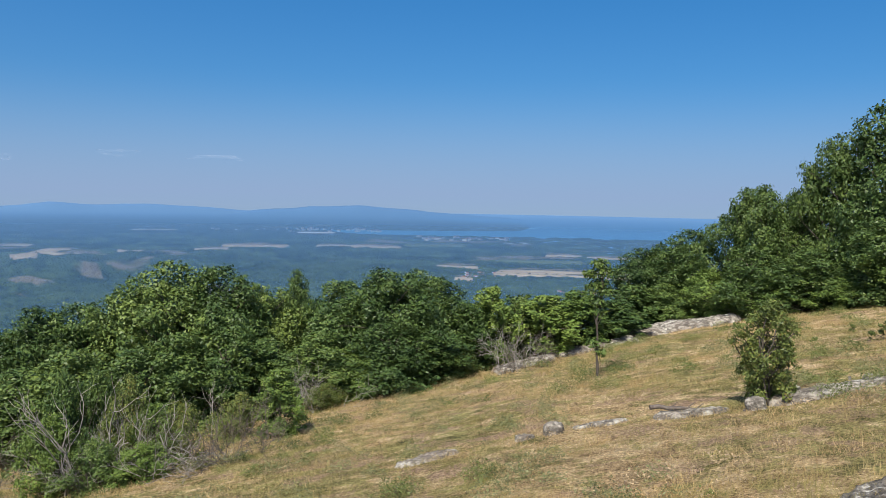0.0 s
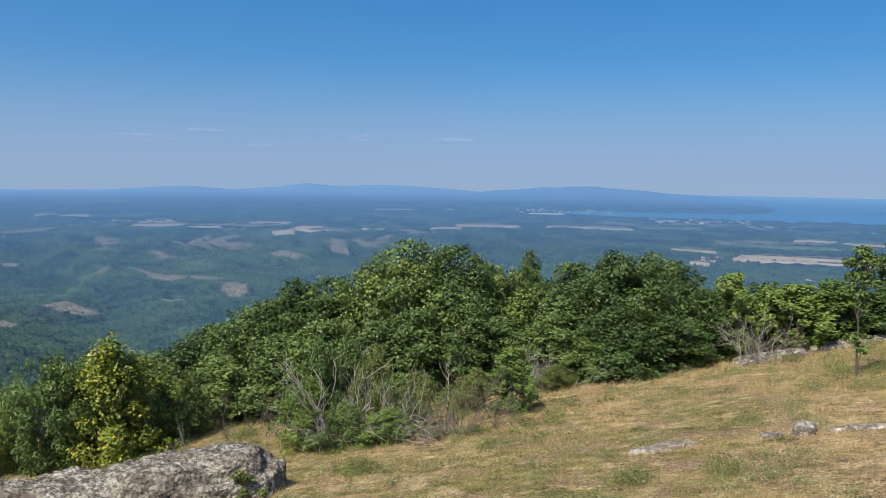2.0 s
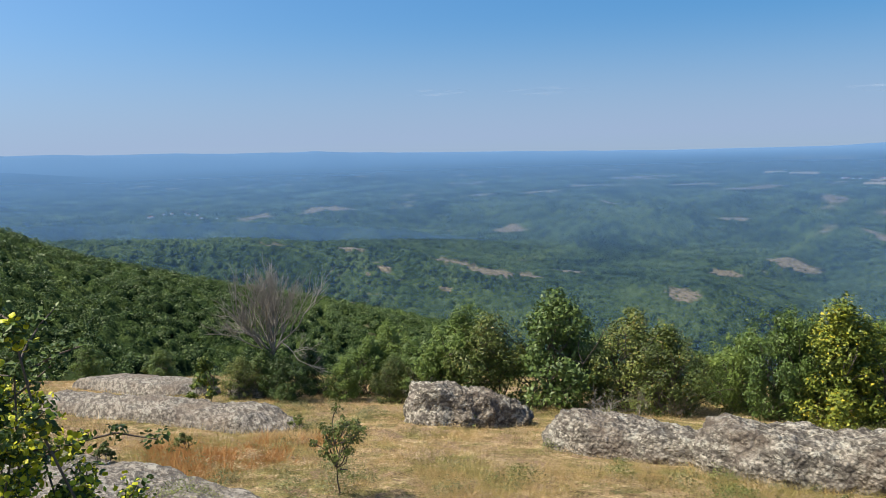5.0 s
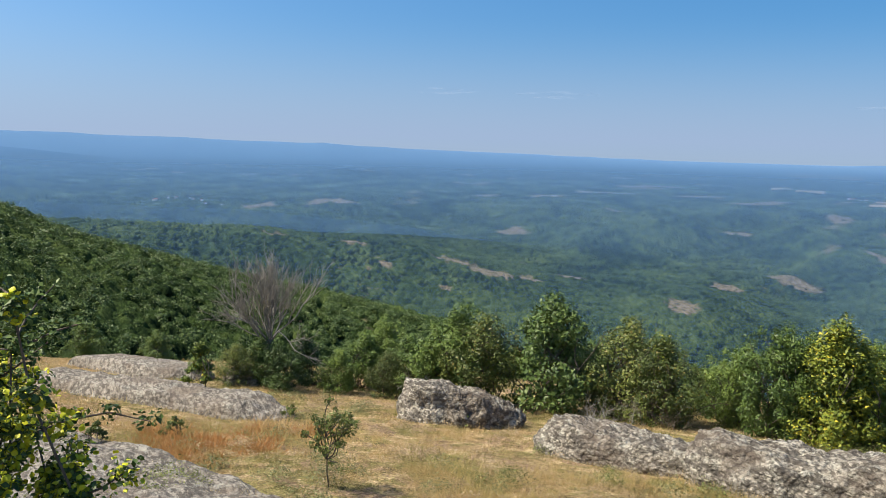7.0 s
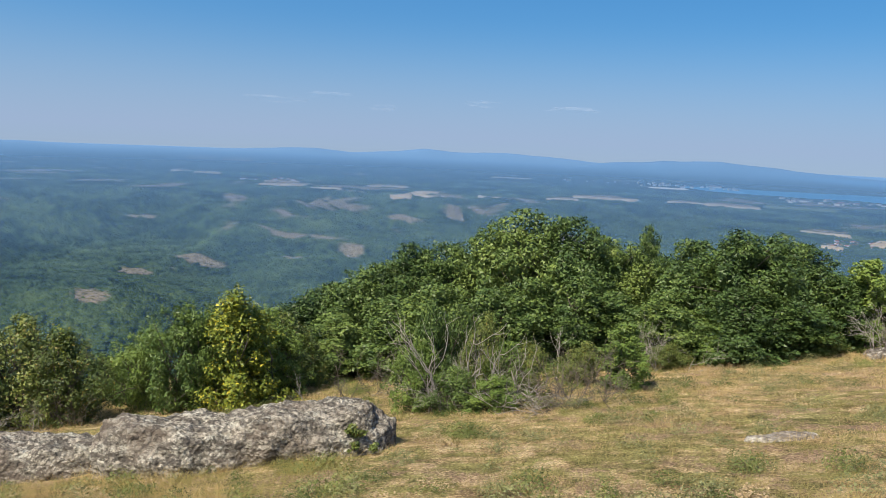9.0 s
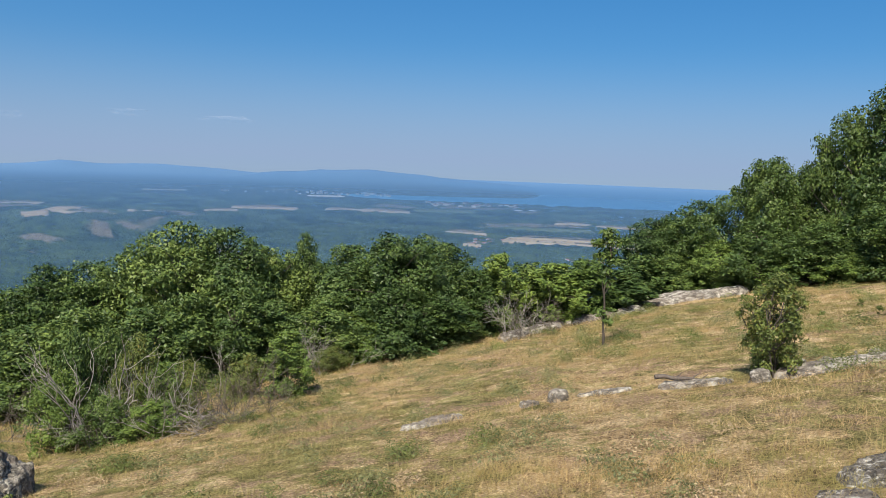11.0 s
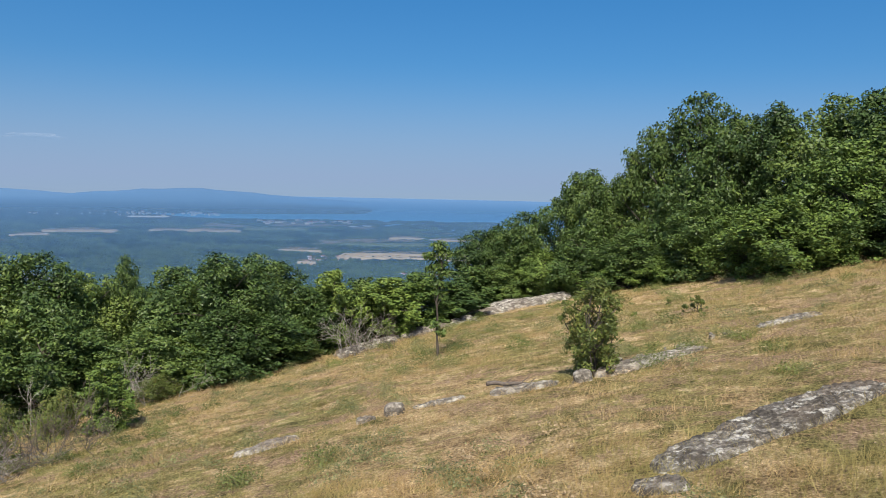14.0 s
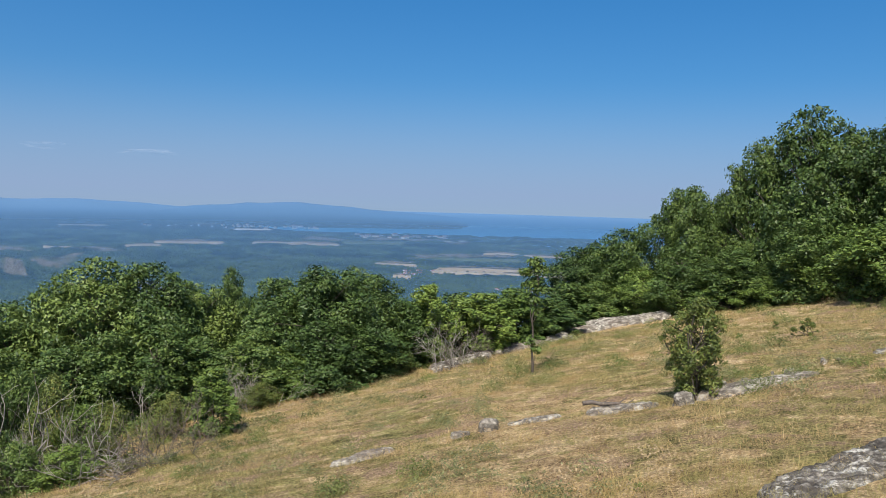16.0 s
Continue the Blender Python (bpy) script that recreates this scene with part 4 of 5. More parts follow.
for kind, az, r, top, wide, turn in [(1, -15.4, 26.5, -5.8, 2.3, 0), (0, -18.2, 26.0, -4.6, 2.3, 50), (1, -20.8, 25.6, -3.0, 2.5, 90), (0, -22.7, 25.0, -4.5, 2.0, 130), (1, -24.6, 24.9, -3.0, 2.6, 10), (0, -26.6, 24.2, -4.6, 1.9, 260), (1, -28.7, 24.0, -0.9, 2.6, 310),
                                    (0, -31.6, 22.8, -1.0, 2.4, 77), (0, -34.4, 21.8, -0.3, 3.2, 190), (0, -36.9, 21.6, -0.8, 2.2, 15), (0, -38.6, 22.2, 3.4, 3.2, 120), (1, -41.0, 21.6, 0.5, 2.6, 44), (0, -45.5, 21.6, 1.0, 3.0, 200)]:
    x, y = at_bearing(az, r)
    plant(light_oaks[kind], az, r, scale=(r * math.tan(radians(top)) - height(x, y)) / 4.45, turn=turn, across=wide / 3.6)
# shrubs and young trees along the left edge: kind, bearing, distance, top, turn
for kind, az, r, top, turn in [(0, 60.0, 18.6, -11.0, 0), (1, 64.6, 18.4, -12.6, 60), (1, 54.2, 18.6, -12.4, 120), (1, 51.4, 17.8, -13.6, 200), (0, 47.6, 20.0, -14.8, 30), (0, 33.8, 22.5, -10.8, 10),
                              (1, 36.8, 19.5, -12.6, 310), (0, 30.2, 22.8, -10.6, 210), (2, 69.5, 19.5, -14.2, 15), (2, 73.4, 20.6, -14.0, 140), (0, 77.0, 20.5, -14.4, 200), (0, 80.4, 20.0, -14.2, 290),
                              (2, 84.8, 21.0, -15.4, 45), (0, 87.6, 25.0, -13.4, 12), (2, 92.0, 27.0, -12.6, 99), (0, 96.5, 26.0, -12.0, 66), (2, 101.0, 25.0, -11.5, 31), (0, 56.6, 20.5, -14.2, 77), (1, 71.4, 18.8, -15.4, 33), (2, 75.2, 19.2, -15.2, 160), (0, 79.0, 19.0, -14.8, 250), (1, 82.4, 19.6, -14.6, 70), (2, 68.2, 18.6, -15.0, 300), (2, 27.0, 21.0, -11.8, 5), (0, 49.5, 21.5, -15.2, 9)]:
    plant_to(shrubs[kind], az, r, top, turn)
plant_to(willowy, 44.2, 17.6, -11.9, 0, 1.7)
plant_to(willowy, 66.8, 18.8, -12.0, 90)
plant_to(willowy, 71.4, 21.0, -13.2, 190)
plant_to(slim[1], 11.9, 15.4, -12.3, 30, 1.05)
plant_to(yellow, 40.6, 17.2, -11.4, 0, 2.0)
plant_to(yellow, 39.0, 17.5, -12.5, 200, 1.8)
plant_to(willowy, 42.4, 17.6, -12.5, 120, 1.5)
plant_to(yellow, 51.6, 18.0, -13.6, 120)
plant_to(willowy, 37.4, 18.6, -12.6, 250)
plant_to(willowy, 46.8, 18.8, -13.6, 30)
# low thicket in front of the grove
for kind, az, r, top, turn in [(0, 26.6, 14.9, -11.8, 0), (1, 22.4, 14.6, -12.4, 80), (2, 20.6, 14.4, -14.6, 220), (0, 24.6, 15.6, -11.9, 33), (1, 19.0, 14.6, -14.4, 133), (0, 24.8, 13.7, -16.4, 12), (2, 21.6, 13.5, -17.0, 64), (2, 27.2, 14.2, -14.6, 190), (1, 15.0, 16.4, -14.0, 28), (2, 6.3, 19.4, -12.6, 20), (1, -1.0, 20.4, -12.2, 90), (1, 9.0, 18.6, -13.6, 10)]:
    plant_to(shrubs[kind], az, r, top, turn, 1.05)


# the two young trees standing alone in the meadow
bush = build_tree("round_bush", "leafy olive-green bush standing alone in dry grass", "bush", 1.5, 0.95, 0.0, 12000, 0.030, OLIVE_LEAF, "round", 61, 90, 4, 0.04, squash=1.2)
stand(bush, -22.4, 11.3, 0.9, copy=False)


def sapling_tree():
    rng = np.random.default_rng(71)
    tree = tagged(new("sapling"), "thin young tree with leaves only near the top", "tree")
    path = bent_path(rng, (0, 0, -0.2), (0.06, 0, 2.3), 0.015, 8)
    centres = np.array([(0, 0, 2.35), (0.14, 0, 2.2), (-0.16, 0.05, 2.15), (0.05, 0.1, 1.95), (-0.12, -0.05, 1.9), (0.12, 0, 1.78), (0.0, 0, 1.6), (0.1, 0, 1.4), (-0.08, 0, 0.72), (0.08, 0, 0.55)])
    sizes = np.array([0.17, 0.16, 0.16, 0.15, 0.16, 0.15, 0.14, 0.10, 0.12, 0.10])
    limbs = [tube(bent_path(rng, path[min(7, int(c[2] / 2.4 * 7))] - np.array([0, 0, 0.12]), c, 0.06, 4), np.linspace(0.010, 0.004, 4), 4) for c in centres]
    part("trunk", mesh_from("trunk", *joined(limbs + [tube(path, np.linspace(0.030, 0.010, 8), 5)]), BARK, True), tree)
    part("crown", mesh_from("crown", *leaf_cloud(rng, centres, sizes, 1500, 0.055), OAK_LEAF), tree)
    return tree


stand(sapling_tree(), -10.8, 16.4, copy=False)


# ---- dead wood ----
DEAD_TWIG = bark_material("dead_twig", (0.12, 0.11, 0.095), (0.31, 0.29, 0.255))


def twig_pieces(rng, start, way, length, radius, depth, out, spread_by=0.55, most=5, bow=0.07):
    end = start + way * length
    path = bent_path(rng, start, end, bow, 4)
    out.append(tube(path, np.linspace(radius, radius * 0.55, 4), 4 if depth < 2 else 5))
    if depth == 0:
        return
    for k in range(rng.integers(most - 2, most)):
        turn = way + rng.normal(size=3) * spread_by
        turn[2] += 0.12
        turn /= np.linalg.norm(turn)
        at = path[rng.integers(1, 4)]
        twig_pieces(rng, at, turn, length * rng.uniform(0.55, 0.8), max(0.0032 if radius < 0.02 else 0.0055, radius * 0.6), depth - 1, out, spread_by, most, bow)


def dead_plant(name, label, category, seed, tall, stems, radius, depth, material, spread_by=0.5, most=5, bow=0.07, lean=0.0):
    rng = np.random.default_rng(seed)
    plant_ob = tagged(new(name), label, category)
    for s in range(stems):
        pieces = []
        lean = lean or spread_by * 0.6
        way = np.array([rng.normal() * lean, rng.normal() * lean, 1.0])
        way /= np.linalg.norm(way)
        start = np.array([rng.normal() * 0.06 * stems, rng.normal() * 0.06 * stems, -0.1])
        twig_pieces(rng, start, way, tall * rng.uniform(0.34, 0.46), radius, depth, pieces, spread_by, most, bow)
        part("stem", mesh_from("stem", *joined(pieces), material, True), plant_ob)
    return plant_ob


def dead_tree():
    """A bare tree: a short trunk, a fan of limbs and ever finer twigs."""
    rng = np.random.default_rng(83)
    tree = tagged(new("dead_tree"), "leafless grey dead tree above green shrubs", "tree")
    part("trunk", mesh_from("trunk", *tube(bent_path(rng, (0, 0, -0.2), (0.05, 0, 1.15), 0.03, 6), np.linspace(0.085, 0.06, 6), 7), DEAD_TWIG, True), tree)
    for s in range(11):
        pieces = []
        a, out = s * 2.4 + rng.uniform(-0.3, 0.3), (0.12, 0.45, 0.75, 0.95)[s % 4] * rng.uniform(0.9, 1.15)
        way = np.array([math.cos(a) * out, math.sin(a) * out, 1.0])
        way /= np.linalg.norm(way)
        foot = np.array([0.05, 0, rng.uniform(0.95, 1.15)])
        twig_pieces(rng, foot, way, rng.uniform(0.92, 1.12), 0.028, 4, pieces, 0.30, 5, 0.05)
        part("limb", mesh_from("limb", *joined(pieces), DEAD_TWIG, True), tree)
    return tree


dead = dead_tree()
stand(dead, 80.0, 20.2, 1.0, copy=False)
thickets = [dead_plant("dead_shrub", "tangle of bare grey twigs in a thicket", "shrub", 91 + i, 2.0, 6, 0.012, 3, (DEAD_WOOD, DARK_TWIG)[i], 0.55) for i in range(2)]
for kind, az, r, scale, turn in [(0, 22.6, 13.9, 0.75, 0), (1, 16.2, 13.6, 0.7, 150), (0, 25.4, 13.9, 0.7, 210), (1, 19.6, 13.8, 0.75, 90), (1, 14.4, 13.6, 0.7, 20), (1, 31.0, 16.6, 0.8, 50), (0, -4.6, 20.0, 0.85, 100), (1, -5.9, 20.3, 0.75, 10), (0, 9.8, 18.6, 0.8, 30), (1, 51.4, 17.0, 0.6, 10), (0, 69.4, 18.0, 0.5, 10), (0, 56.0, 15.4, 0.5, 66)]:
    plant(thickets[kind], az, r, scale=scale, turn=turn)


snags = [dead_plant("dead_snag", "bare bleached forked trunk in a thicket", "tree", 95 + i, 2.7, 1, 0.022, 3, DEAD_WOOD, 0.42, 4, 0.07) for i in range(3)]
for kind, az, r, scale, turn in [(0, 26.9, 14.0, 1.05, 0), (1, 23.8, 13.9, 1.05, 200), (2, 25.4, 13.8, 0.95, 120), (1, 22.2, 13.6, 0.85, 240), (0, 20.2, 13.7, 0.8, 310), (2, 16.6, 17.0, 0.6, 15), (1, 53.6, 16.0, 0.35, 0), (1, 35.6, 16.4, 0.45, 90)]:
    plant(snags[kind], az, r, scale=scale, turn=turn)


def brush_pile():
    """A heap of broken bleached branches."""
    rng = np.random.default_rng(97)
    pile = tagged(new("brush_pile"), "heap of bleached dead branches in front of a thicket", "branches")
    for k in range(46):
        pieces = []
        a = rng.uniform(0, 6.28)
        way = np.array([math.cos(a), math.sin(a), rng.uniform(-0.1, 0.55)])
        way /= np.linalg.norm(way)
        foot = np.array([rng.normal() * 0.42, rng.normal() * 0.25, rng.uniform(0.0, 0.22)])
        twig_pieces(rng, foot, way, rng.uniform(0.25, 0.5), 0.009, 2, pieces, 0.45, 4, 0.10)
        part("branch", mesh_from("branch", *joined(pieces), (DEAD_WOOD, DEAD_WOOD, DARK_TWIG)[k % 3], True), pile)
    return pile


stand(brush_pile(), 18.0, 13.3, 0.95, copy=False)


# ---- grass and herbs ----
def blades(name, label, tufts, each, seed, rmin, rmax, az0, az1, tall, wide, material, patchy=0.0, spread_by=0.10):
    """Fine grass in tufts; more and closer tufts near the hilltop."""
    rng = np.random.default_rng(seed)
    r = rmin + (rmax - rmin) * rng.uniform(0, 1, tufts) ** 0.72
    az = rng.uniform(az0, az1, tufts)
    x, y = -r * np.sin(np.radians(az)), r * np.cos(np.radians(az))
    keep = layered(x * 0.7, y * 0.7, 3, seed) + 0.4 * layered(x * 3, y * 3, 2, seed + 3) > patchy - 0.12
    x, y = np.repeat(x[keep], each), np.repeat(y[keep], each)
    size = np.repeat(rng.uniform(0.5, 1.5, keep.sum()), each)
    n = len(x)
    off = rng.normal(size=(n, 2)) * spread_by * size[:, None]
    x, y = x + off[:, 0], y + off[:, 1]
    z = near_ground(x, y)
    h = tall * rng.uniform(0.35, 1.2, n) * size * (0.75 + 0.8 * (layered(x * 0.5, y * 0.5, 3, seed + 9) + 0.3))
    a = rng.uniform(0, 2 * np.pi, n)
    lean = rng.normal(size=(n, 2)) * 0.5 + off / spread_by * 0.35
    base = np.stack([x, y, z - 0.02], -1)
    across = np.stack([np.cos(a), np.sin(a), 0 * a], -1) * (wide * rng.uniform(0.6, 1.4, n) * np.maximum(1.0, np.hypot(x, y) / 9.0))[:, None]
    tip = base + np.stack([lean[:, 0] * h, lean[:, 1] * h, h], -1)
    verts = np.stack([base - across, base + across, tip], 1).reshape(-1, 3)
    faces = np.arange(n * 3).reshape(-1, 3)
    return tagged(part(name, mesh_from(name, verts, faces, material)), label, "grass", kind="stuff")


def grass_material(name, dark, mid, light, tinge=(0.17, 0.16, 0.055)):
    n = Nodes(name)
    geo = n.add("NewGeometry")
    clump, patch = n.noise(n.place(), 2.2, 5.0, 0.7), n.noise(n.place(), 0.45, 4.0, 0.6)
    fac = n.math("ADD", n.math("MULTIPLY", geo.outputs["Random Per Island"], 0.4), n.math("MULTIPLY", clump, 0.6))
    colour = n.ramp(fac, (0.22, dark), (0.52, mid), (0.74, light))
    lush = n.ramp(n.math("ADD", n.math("MULTIPLY", patch, 0.5), n.math("MULTIPLY", clump, 0.5)), (0.46, (0.0,)), (0.56, (0.8,)))
    colour = n.mix(lush, colour, tinge)
    bsdf = n.surface(colour, 0.8, spec=0.15)
    glow = n.add("BsdfTranslucent")
    n.link(colour, glow.inputs["Color"])
    both = n.add("MixShader", Fac=0.3)
    n.link(bsdf.outputs["BSDF"], both.inputs[1])
    n.link(glow.outputs["BSDF"], both.inputs[2])
    n.link(both.outputs["Shader"], n.out.inputs["Surface"])
    return n.mat


STRAW_GRASS = grass_material("straw_grass", (0.28, 0.185, 0.085), (0.49, 0.348, 0.168), (0.67, 0.51, 0.28), (0.24, 0.228, 0.072))
GREEN_GRASS = grass_material("green_grass", (0.07, 0.07, 0.022), (0.21, 0.195, 0.055), (0.42, 0.36, 0.12))
blades("dry_grass", "pale dry summer grass over the hilltop", 14500, 42, 3, 3.2, 27, -50, 104, 0.085, 0.0026, STRAW_GRASS, -0.04, 0.17)
blades("green_grass", "yellow-green grass between the dry tufts", 4600, 40, 8, 3.2, 25, -50, 104, 0.075, 0.0026, GREEN_GRASS, 0.04, 0.13)
blades("tussock_grass", "arching straw-yellow grass tussocks", 1300, 60, 14, 4.2, 22, -48, 100, 0.125, 0.0022, STRAW_GRASS, 0.02, 0.09)

OCHRE_GRASS = grass_material("ochre_grass", (0.30, 0.185, 0.08), (0.53, 0.375, 0.165), (0.72, 0.55, 0.28), (0.28, 0.26, 0.08))
blades("tall_grass", "tall ochre grass in front of the rocks", 760, 40, 19, 8.0, 10.4, 31, 70, 0.17, 0.0020, OCHRE_GRASS, 0.05, 0.13)
blades("tall_grass", "tall ochre grass between the slabs", 520, 40, 23, 9.0, 14.0, 66, 92, 0.15, 0.0020, OCHRE_GRASS, 0.06, 0.12)
blades("tall_grass", "arching yellow grass beside a lichened slab", 520, 44, 27, 4.4, 7.4, -46, 4, 0.12, 0.0018, OCHRE_GRASS, 0.06, 0.11)


def herb_patches(name, label, seed, centres_wanted, leaves, size0, size1, material, threshold, leaf=0.017, az0=-44, az1=102, tall=0.95):
    """Low cushions of small-leaved herbs, thick enough to stand out from the turf."""
    rng = np.random.default_rng(seed)
    r, az = 4.6 + 18 * rng.uniform(0, 1, centres_wanted) ** 0.8, rng.uniform(az0, az1, centres_wanted)
    x, y = -r * np.sin(np.radians(az)), r * np.cos(np.radians(az))
    keep = layered(x * 0.33, y * 0.33, 3, seed + 23) + 0.5 * layered(x * 1.1, y * 1.1, 2, 44) > threshold
    keep &= ~((az < -24) & (az > -43) & (r > 5.6) & (r < 9.6))
    x, y = x[keep], y[keep]
    size = rng.uniform(size0, size1, len(x))
    centres = np.stack([x, y, near_ground(x, y)], -1)
    verts, faces = leaf_cloud(rng, centres, size, leaves, leaf, 0.6)
    low = near_ground(verts[:, 0], verts[:, 1])
    verts[:, 2] = low + np.maximum(0.0, (verts[:, 2] - low)) * tall + 0.01
    return tagged(part(name, mesh_from(name, verts, faces, material)), label, "herbs", kind="stuff")


GREEN_HERB = leaf_material("green_herb", (0.035, 0.046, 0.013), (0.115, 0.138, 0.036), (0.27, 0.28, 0.080))
HERB = leaf_material("herb_leaf", (0.045, 0.052, 0.02), (0.15, 0.158, 0.062), (0.29, 0.285, 0.12))
herb_patches("low_herbs", "low grey-green herbs spreading in the dry grass", 17, 900, 150000, 0.08, 0.28, HERB, 0.0)
BROWN_HERB = leaf_material("dry_herb", (0.09, 0.06, 0.035), (0.27, 0.19, 0.105), (0.48, 0.36, 0.21))
herb_patches("dry_herbs", "brown dried herbs and seed heads in the turf", 37, 1500, 130000, 0.06, 0.24, BROWN_HERB, -0.06, 0.017, -44, 102, 0.8)
herb_patches("green_herbs", "olive-green herbs spreading below the thicket", 43, 420, 100000, 0.08, 0.26, GREEN_HERB, -0.08, 0.016, 2, 48)
herb_patches("green_herbs", "cushions of olive-green herbs in the turf", 29, 560, 170000, 0.10, 0.34, GREEN_HERB, 0.03)


RUST_GRASS = grass_material("rust_grass", (0.24, 0.10, 0.045), (0.44, 0.235, 0.085), (0.56, 0.37, 0.15), (0.36, 0.17, 0.06))
blades("rust_grass", "rust-red withered sorrel among dry grass", 620, 26, 12, 9.8, 13.0, 76, 89, 0.15, 0.0042, RUST_GRASS, 0.02, 0.11)


def fallen_branch():
    rng = np.random.default_rng(33)
    x, y = at_bearing(-16.8, 11.2)
    z = height(x, y) + 0.07
    path = bent_path(rng, (x - 0.45, y - 0.02, z + 0.03), (x + 0.42, y + 0.06, z - 0.02), 0.04, 8)
    pieces = [tube(path, np.linspace(0.035, 0.015, 8), 7)]
    for k in (2, 4, 5):
        pieces.append(tube(bent_path(rng, path[k], path[k] + np.array([0.12, 0.05, 0.08]), 0.05, 4), np.linspace(0.012, 0.004, 4), 5))
    return tagged(part("fallen_branch", mesh_from("fallen_branch", *joined(pieces), DARK_TWIG, True)), "dark fallen branch lying on a rock ledge", "branch")


fallen_branch()


# ---- plants close to the path ----
def thorn_bush():
    """A tall straggling bush with round leaves and clusters of yellow winged fruit."""
    rng = np.random.default_rng(101)
    bush_ob = tagged(new("thorn_bush"), "tall thorny bush with round leaves and yellow winged fruit", "bush")
    tips = []
    for s in range(15):
        a = s * 2.4 + rng.uniform(-0.2, 0.2)
        out = rng.uniform(0.06, 0.34)
        foot = np.array([rng.normal() * 0.06, rng.normal() * 0.06, -0.15])
        top = np.array([out * math.cos(a), out * math.sin(a), rng.uniform(1.45, 1.95)])
        path = bent_path(rng, foot, top, 0.08, 8)
        pieces = [tube(path, np.linspace(0.008, 0.003, 8), 5)]
        for k in range(13):
            i = rng.integers(2, 8)
            end = path[i] + np.array([rng.normal() * 0.13, rng.normal() * 0.13, rng.uniform(-0.04, 0.15)])
            side = bent_path(rng, path[i], end, 0.08, 4)
            pieces.append(tube(side, np.linspace(0.005, 0.002, 4), 4))
            tips.append(side)
        tips.append(path[3:])
        part("stem", mesh_from("stem", *joined(pieces), DARK_TWIG, True), bush_ob)
    at = np.concatenate([t[rng.integers(0, len(t), 7)] for t in tips])
    verts, faces = leaf_cloud(rng, at, np.full(len(at), 0.045), 30000, 0.0145, 0.9, 1.5, 0.25, 4)
    part("foliage", mesh_from("foliage", verts, faces, LIGHT_LEAF), bush_ob)
    heads = at[rng.choice(len(at), 210, replace=False)]
    heads = heads[heads[:, 2] > 0.85]
    discs_v, discs_f = [], []
    for h in heads:
        for k in range(rng.integers(30, 55)):
            c = h + rng.normal(size=3) * 0.026
            n = rng.normal(size=3) + np.array([0, 0, 0.8])
            n /= np.linalg.norm(n)
            u = np.cross(n, rng.normal(size=3))
            u /= np.linalg.norm(u)
            v = np.cross(n, u)
            t = np.linspace(0, 2 * np.pi, 8, endpoint=False)
            rim = c + 0.0090 * (np.cos(t)[:, None] * u + np.sin(t)[:, None] * v) + n * 0.002 * np.sin(t * 3)[:, None]
            ring = np.concatenate([rim, [c + n * 0.004]])
            base = len(discs_v) * 9
            discs_v.append(ring)
            discs_f += [(base + i, base + (i + 1) % 8, base + 8) for i in range(8)]
    part("fruit", mesh_from("fruit", np.concatenate(discs_v), discs_f, FRUIT_YELLOW, True), bush_ob, "clusters of yellow winged fruit")
    return bush_ob


stand(thorn_bush(), 103.2, 3.05, 1.10, copy=False)

# a lone sapling bush on a bare stem, and small plants on the meadow
small = build_tree("small_bush", "small dusty green bush on a thin bare stem", "bush", 1.0, 0.62, 0.46, 1700, 0.024, OLIVE_LEAF, "round", 63, 26, 1, 0.013, fork=4)
plant(small, 76.6, 8.9, scale=1.05)
low_bush = build_tree("low_bush", "low green bush in the dry grass", "bush", 0.5, 0.5, 0.0, 900, 0.032, OLIVE_LEAF, "bushy", 64, 12, 3, 0.015, "low bushes")
for az, r, k, turn in [(-29.0, 16.4, 0.8, 0), (-27.2, 18.5, 0.45, 90), (31.8, 10.4, 1.0, 200), (66.0, 14.6, 0.7, 20), (78.8, 14.0, 0.7, 45), (87.0, 12.2, 0.7, 130), (92.0, 11.5, 0.8, 10), (96.0, 11.4, 0.9, 70)]:
    plant(low_bush, az, r, scale=k, turn=turn)
golden = build_tree("golden_bush", "young bush with yellow-green leaves below a slab", "bush", 1.0, 0.7, 0.0, 1500, 0.05, YELLOW_LEAF, "pointed", 65, 14, 3, 0.02)
plant(golden, 84.8, 18.6, scale=1.15)


# ---- leafy crowns of the nearest slope woods ----
def slope_trees():
    rng = np.random.default_rng(57)
    n = 3400
    r, az = 62 + 180 * rng.uniform(0, 1, n) ** 0.8, rng.uniform(62, 111, n)
    x, y = -r * np.sin(np.radians(az)), r * np.cos(np.radians(az))
    size = rng.uniform(0.8, 1.6, n)
    centres = np.stack([x, y, land(x, y) + 2.2 + 0.6 * size], -1)
    verts, faces = leaf_cloud(rng, centres, size, 240000, 0.29, 0.5)
    return tagged(part("slope_trees", mesh_from("slope_trees", verts, faces, SLOPE_LEAF)), "crowded oak crowns on the slope below the meadow", "woods", kind="stuff")


slope_trees()


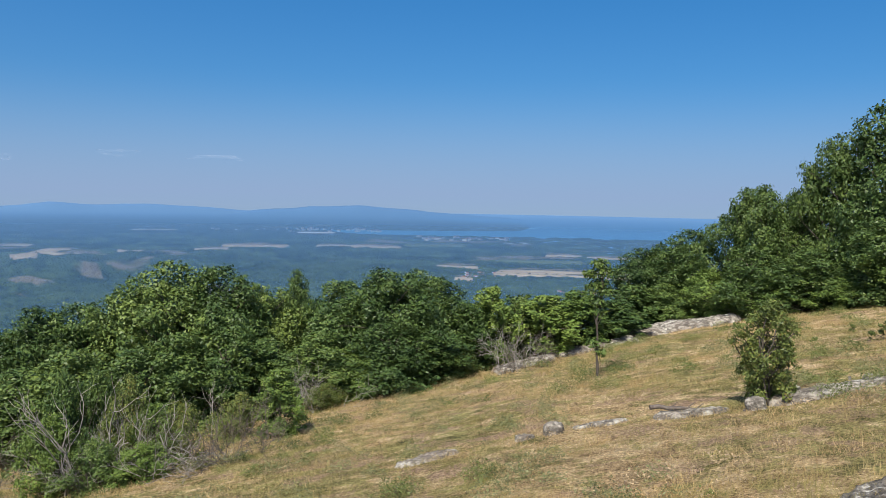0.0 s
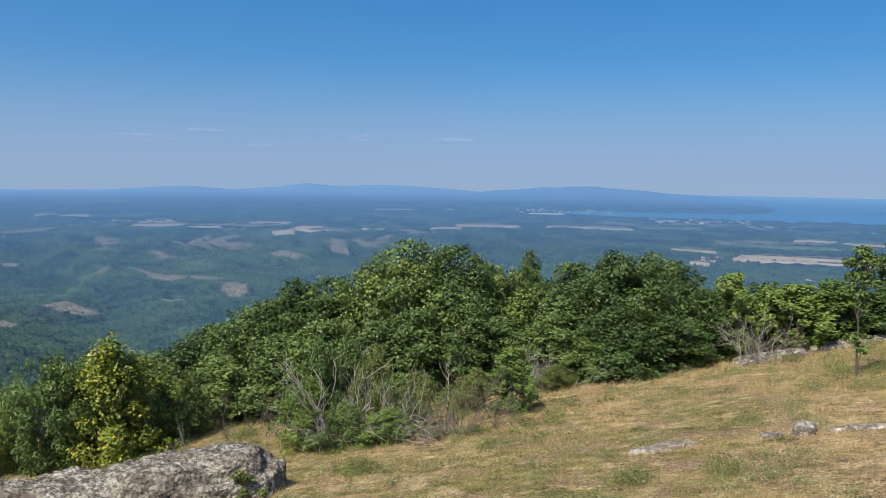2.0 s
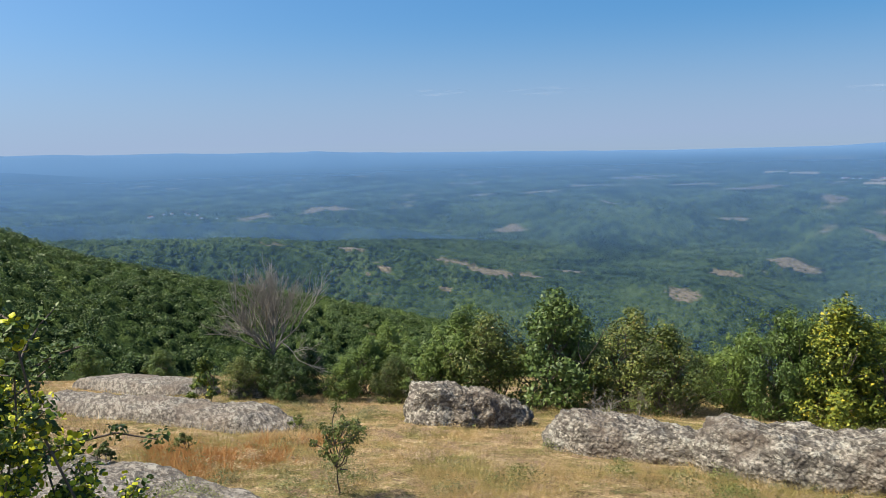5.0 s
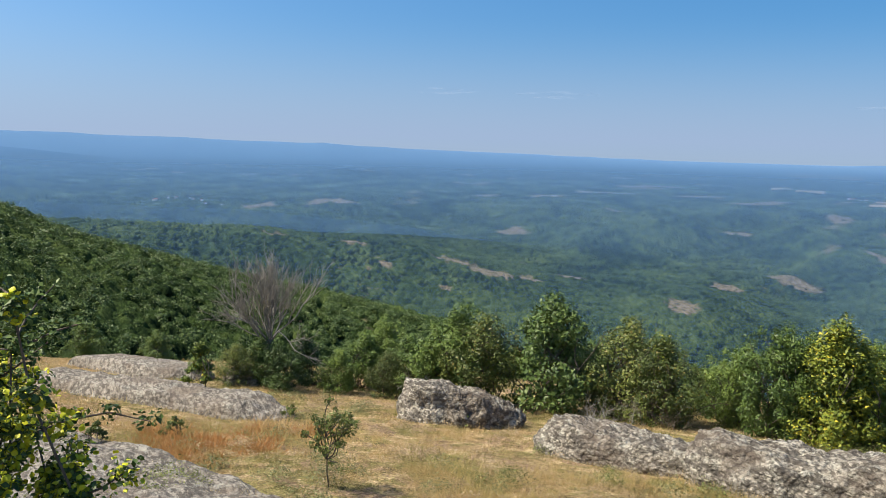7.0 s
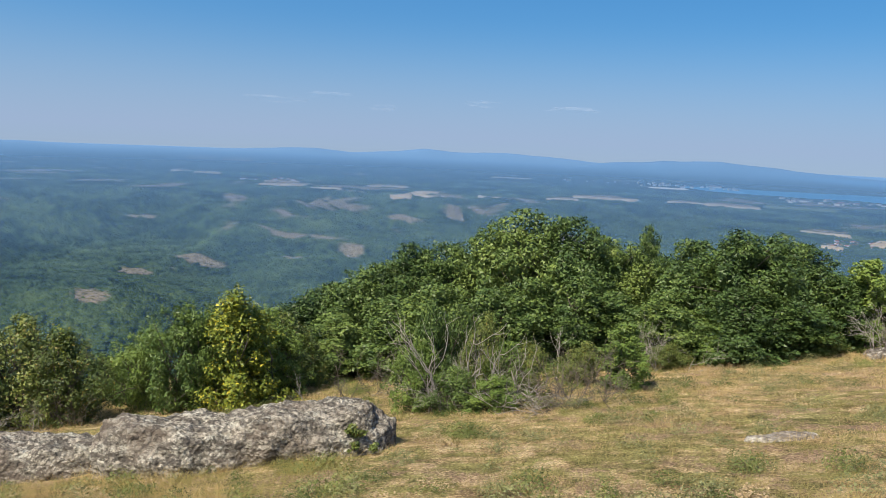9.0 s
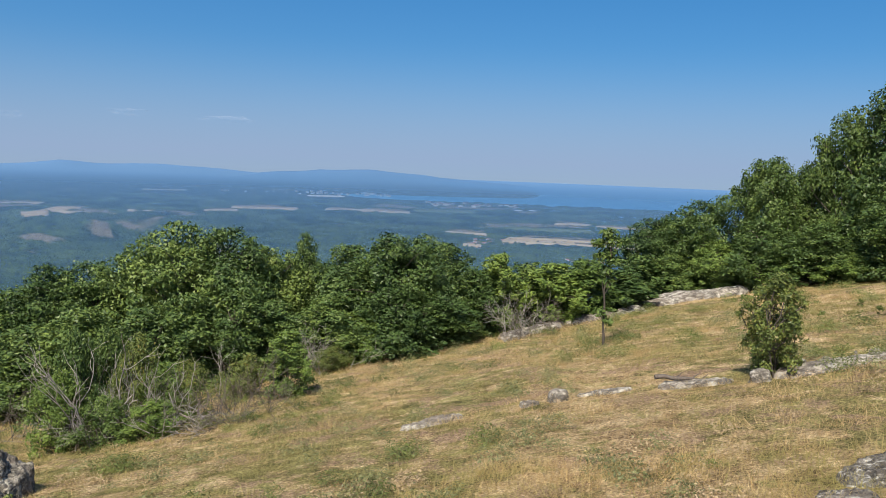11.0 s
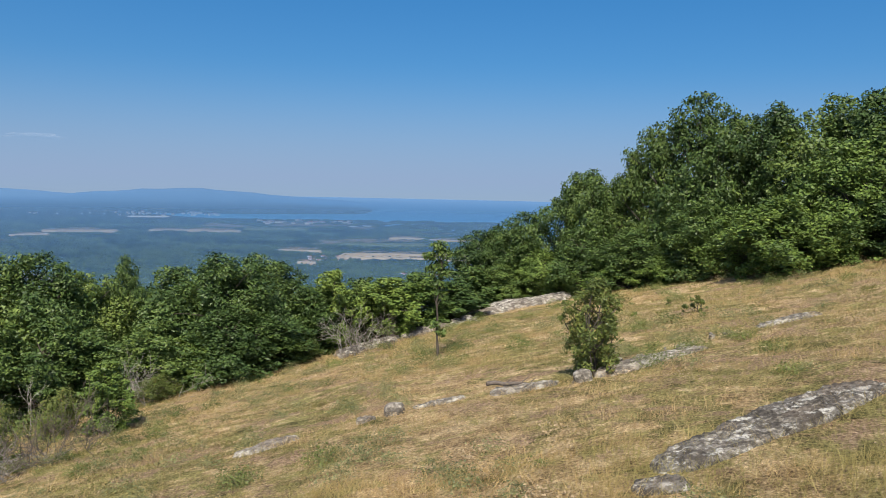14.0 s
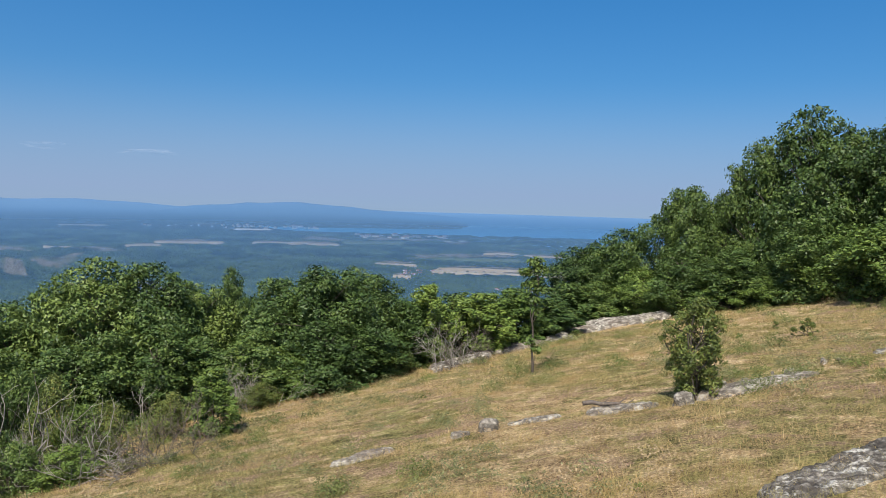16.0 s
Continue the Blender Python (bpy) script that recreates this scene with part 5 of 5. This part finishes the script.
# ---- villages and towns on the plain ----
def house_mesh(length, width, tall, roof):
    x, y = length / 2, width / 2
    body = np.array([(-x, -y, 0), (x, -y, 0), (x, y, 0), (-x, y, 0), (-x, -y, tall), (x, -y, tall), (x, y, tall), (-x, y, tall)], float)
    walls = mesh_from("house_wall", body, [(0, 1, 5, 4), (1, 2, 6, 5), (2, 3, 7, 6), (3, 0, 4, 7), (4, 5, 6, 7)], WHITE_WALL)
    e = 0.12 * width
    top = np.array([(-x - e, -y - e, tall), (x + e, -y - e, tall), (x + e, y + e, tall), (-x - e, y + e, tall), (-x - e, 0, tall + roof), (x + e, 0, tall + roof)], float)
    cover = mesh_from("house_roof", top, [(0, 1, 5, 4), (2, 3, 4, 5), (3, 2, 1, 0)], ROOF_TILE)
    gables = [(0, 4, 3), (1, 2, 5)]
    side = mesh_from("house_gable", top, gables, WHITE_WALL)
    return walls, cover, side


def house(label, length, width, tall, roof):
    ob = tagged(new("house"), label, "house", "houses on the plain")
    walls, cover, side = house_mesh(length, width, tall, roof)
    part("wall", walls, ob)
    part("roof", cover, ob)
    part("gable", side, ob)
    return ob


def block(label, length, width, tall):
    ob = tagged(new("hotel_block"), label, "building", "hotels by the bay")
    walls, cover, side = house_mesh(length, width, tall, tall * 0.08)
    part("wall", walls, ob)
    part("roof", cover, ob)
    return ob


cottage = house("small white house with a red roof on the plain", 7, 5, 3, 1.6)
hotel = block("white hotel block beside the bay", 16, 9, 8)
rng = np.random.default_rng(5)


def settle(thing, count, az0, az1, low, top, k0, k1, lift=1.0):
    for i in range(count):
        az, el = rng.uniform(az0, az1), rng.uniform(low, top)
        x, y = at_bearing(az, distance_at(el))
        k = rng.uniform(k0, k1)
        m = pose(x, y, height(x, y) + lift, 0, 0, rng.uniform(0, 180)) @ Matrix.Diagonal((k, k, k, 1))
        if thing.name in used:
            copy_thing(thing, m)
        else:
            used.add(thing.name)
            thing.matrix_basis = m


settle(cottage, 16, -3.4, -0.8, -6.15, -5.75, 0.6, 1.0)
settle(cottage, 10, -10.5, -8.0, -7.1, -6.9, 0.5, 0.9)
settle(cottage, 12, 82.5, 87.5, -5.6, -5.35, 0.6, 0.9, 6)
settle(cottage, 14, 36.0, 41.0, -3.65, -3.45, 0.8, 1.3)
settle(hotel, 26, -4.6, 2.2, -3.42, -3.18, 0.5, 1.0, 0.5)
settle(hotel, 5, -3.6, -1.2, -3.3, -3.2, 0.5, 0.8, 0.5)
settle(hotel, 34, 5.0, 12.0, -2.84, -2.64, 0.45, 0.8, 0.5)
settle(hotel, 8, 12.0, 17.0, -2.75, -2.6, 0.25, 0.5, 0.5)


# ---- thin clouds low over the horizon ----
def cloud_material():
    n = Nodes("thin_cloud")
    wisps = n.noise(n.place((1, 1, 4)), 0.006, 6.0, 0.65)
    clear, white = n.add("BsdfTransparent"), n.add("BsdfDiffuse", Color=(0.85, 0.85, 0.87, 1))
    both = n.add("MixShader")
    n.link(n.ramp(wisps, (0.48, (0.0,)), (0.85, (0.10,))), both.inputs["Fac"])
    n.link(clear.outputs["BSDF"], both.inputs[1])
    n.link(white.outputs["BSDF"], both.inputs[2])
    n.link(both.outputs["Shader"], n.out.inputs["Surface"])
    return n.mat


CLOUD = cloud_material()
for az, el, wide in [(16.4, 2.2, 1.7), (22.5, 2.4, 1.4), (33.5, 2.6, 1.6), (37.5, 2.2, 2.0), (59.0, 3.0, 2.6), (67.0, 3.2, 2.0), (30.0, 1.9, 1.0)]:
    bm = bmesh.new()
    bmesh.ops.create_icosphere(bm, subdivisions=4, radius=1.0)
    r = 4600
    for v in bm.verts:
        lump = 1 + 0.5 * noise.noise(v.co * 2.3 + Vector((az, el, 0)))
        v.co = Vector((v.co.x * r * radians(wide) * lump, v.co.y * 90, v.co.z * r * radians(0.22) * lump))
    mesh = bpy.data.meshes.new("cloud")
    bm.to_mesh(mesh)
    bm.free()
    mesh.materials.append(CLOUD)
    mesh.polygons.foreach_set("use_smooth", np.full(len(mesh.polygons), True))
    cloud = tagged(part("cloud", mesh), "faint thin white cloud low over the horizon", "cloud", "low clouds", "structure")
    x, y = at_bearing(az, r)
    cloud.matrix_world = pose(x, y, r * math.tan(radians(el)), 0, 0, az)
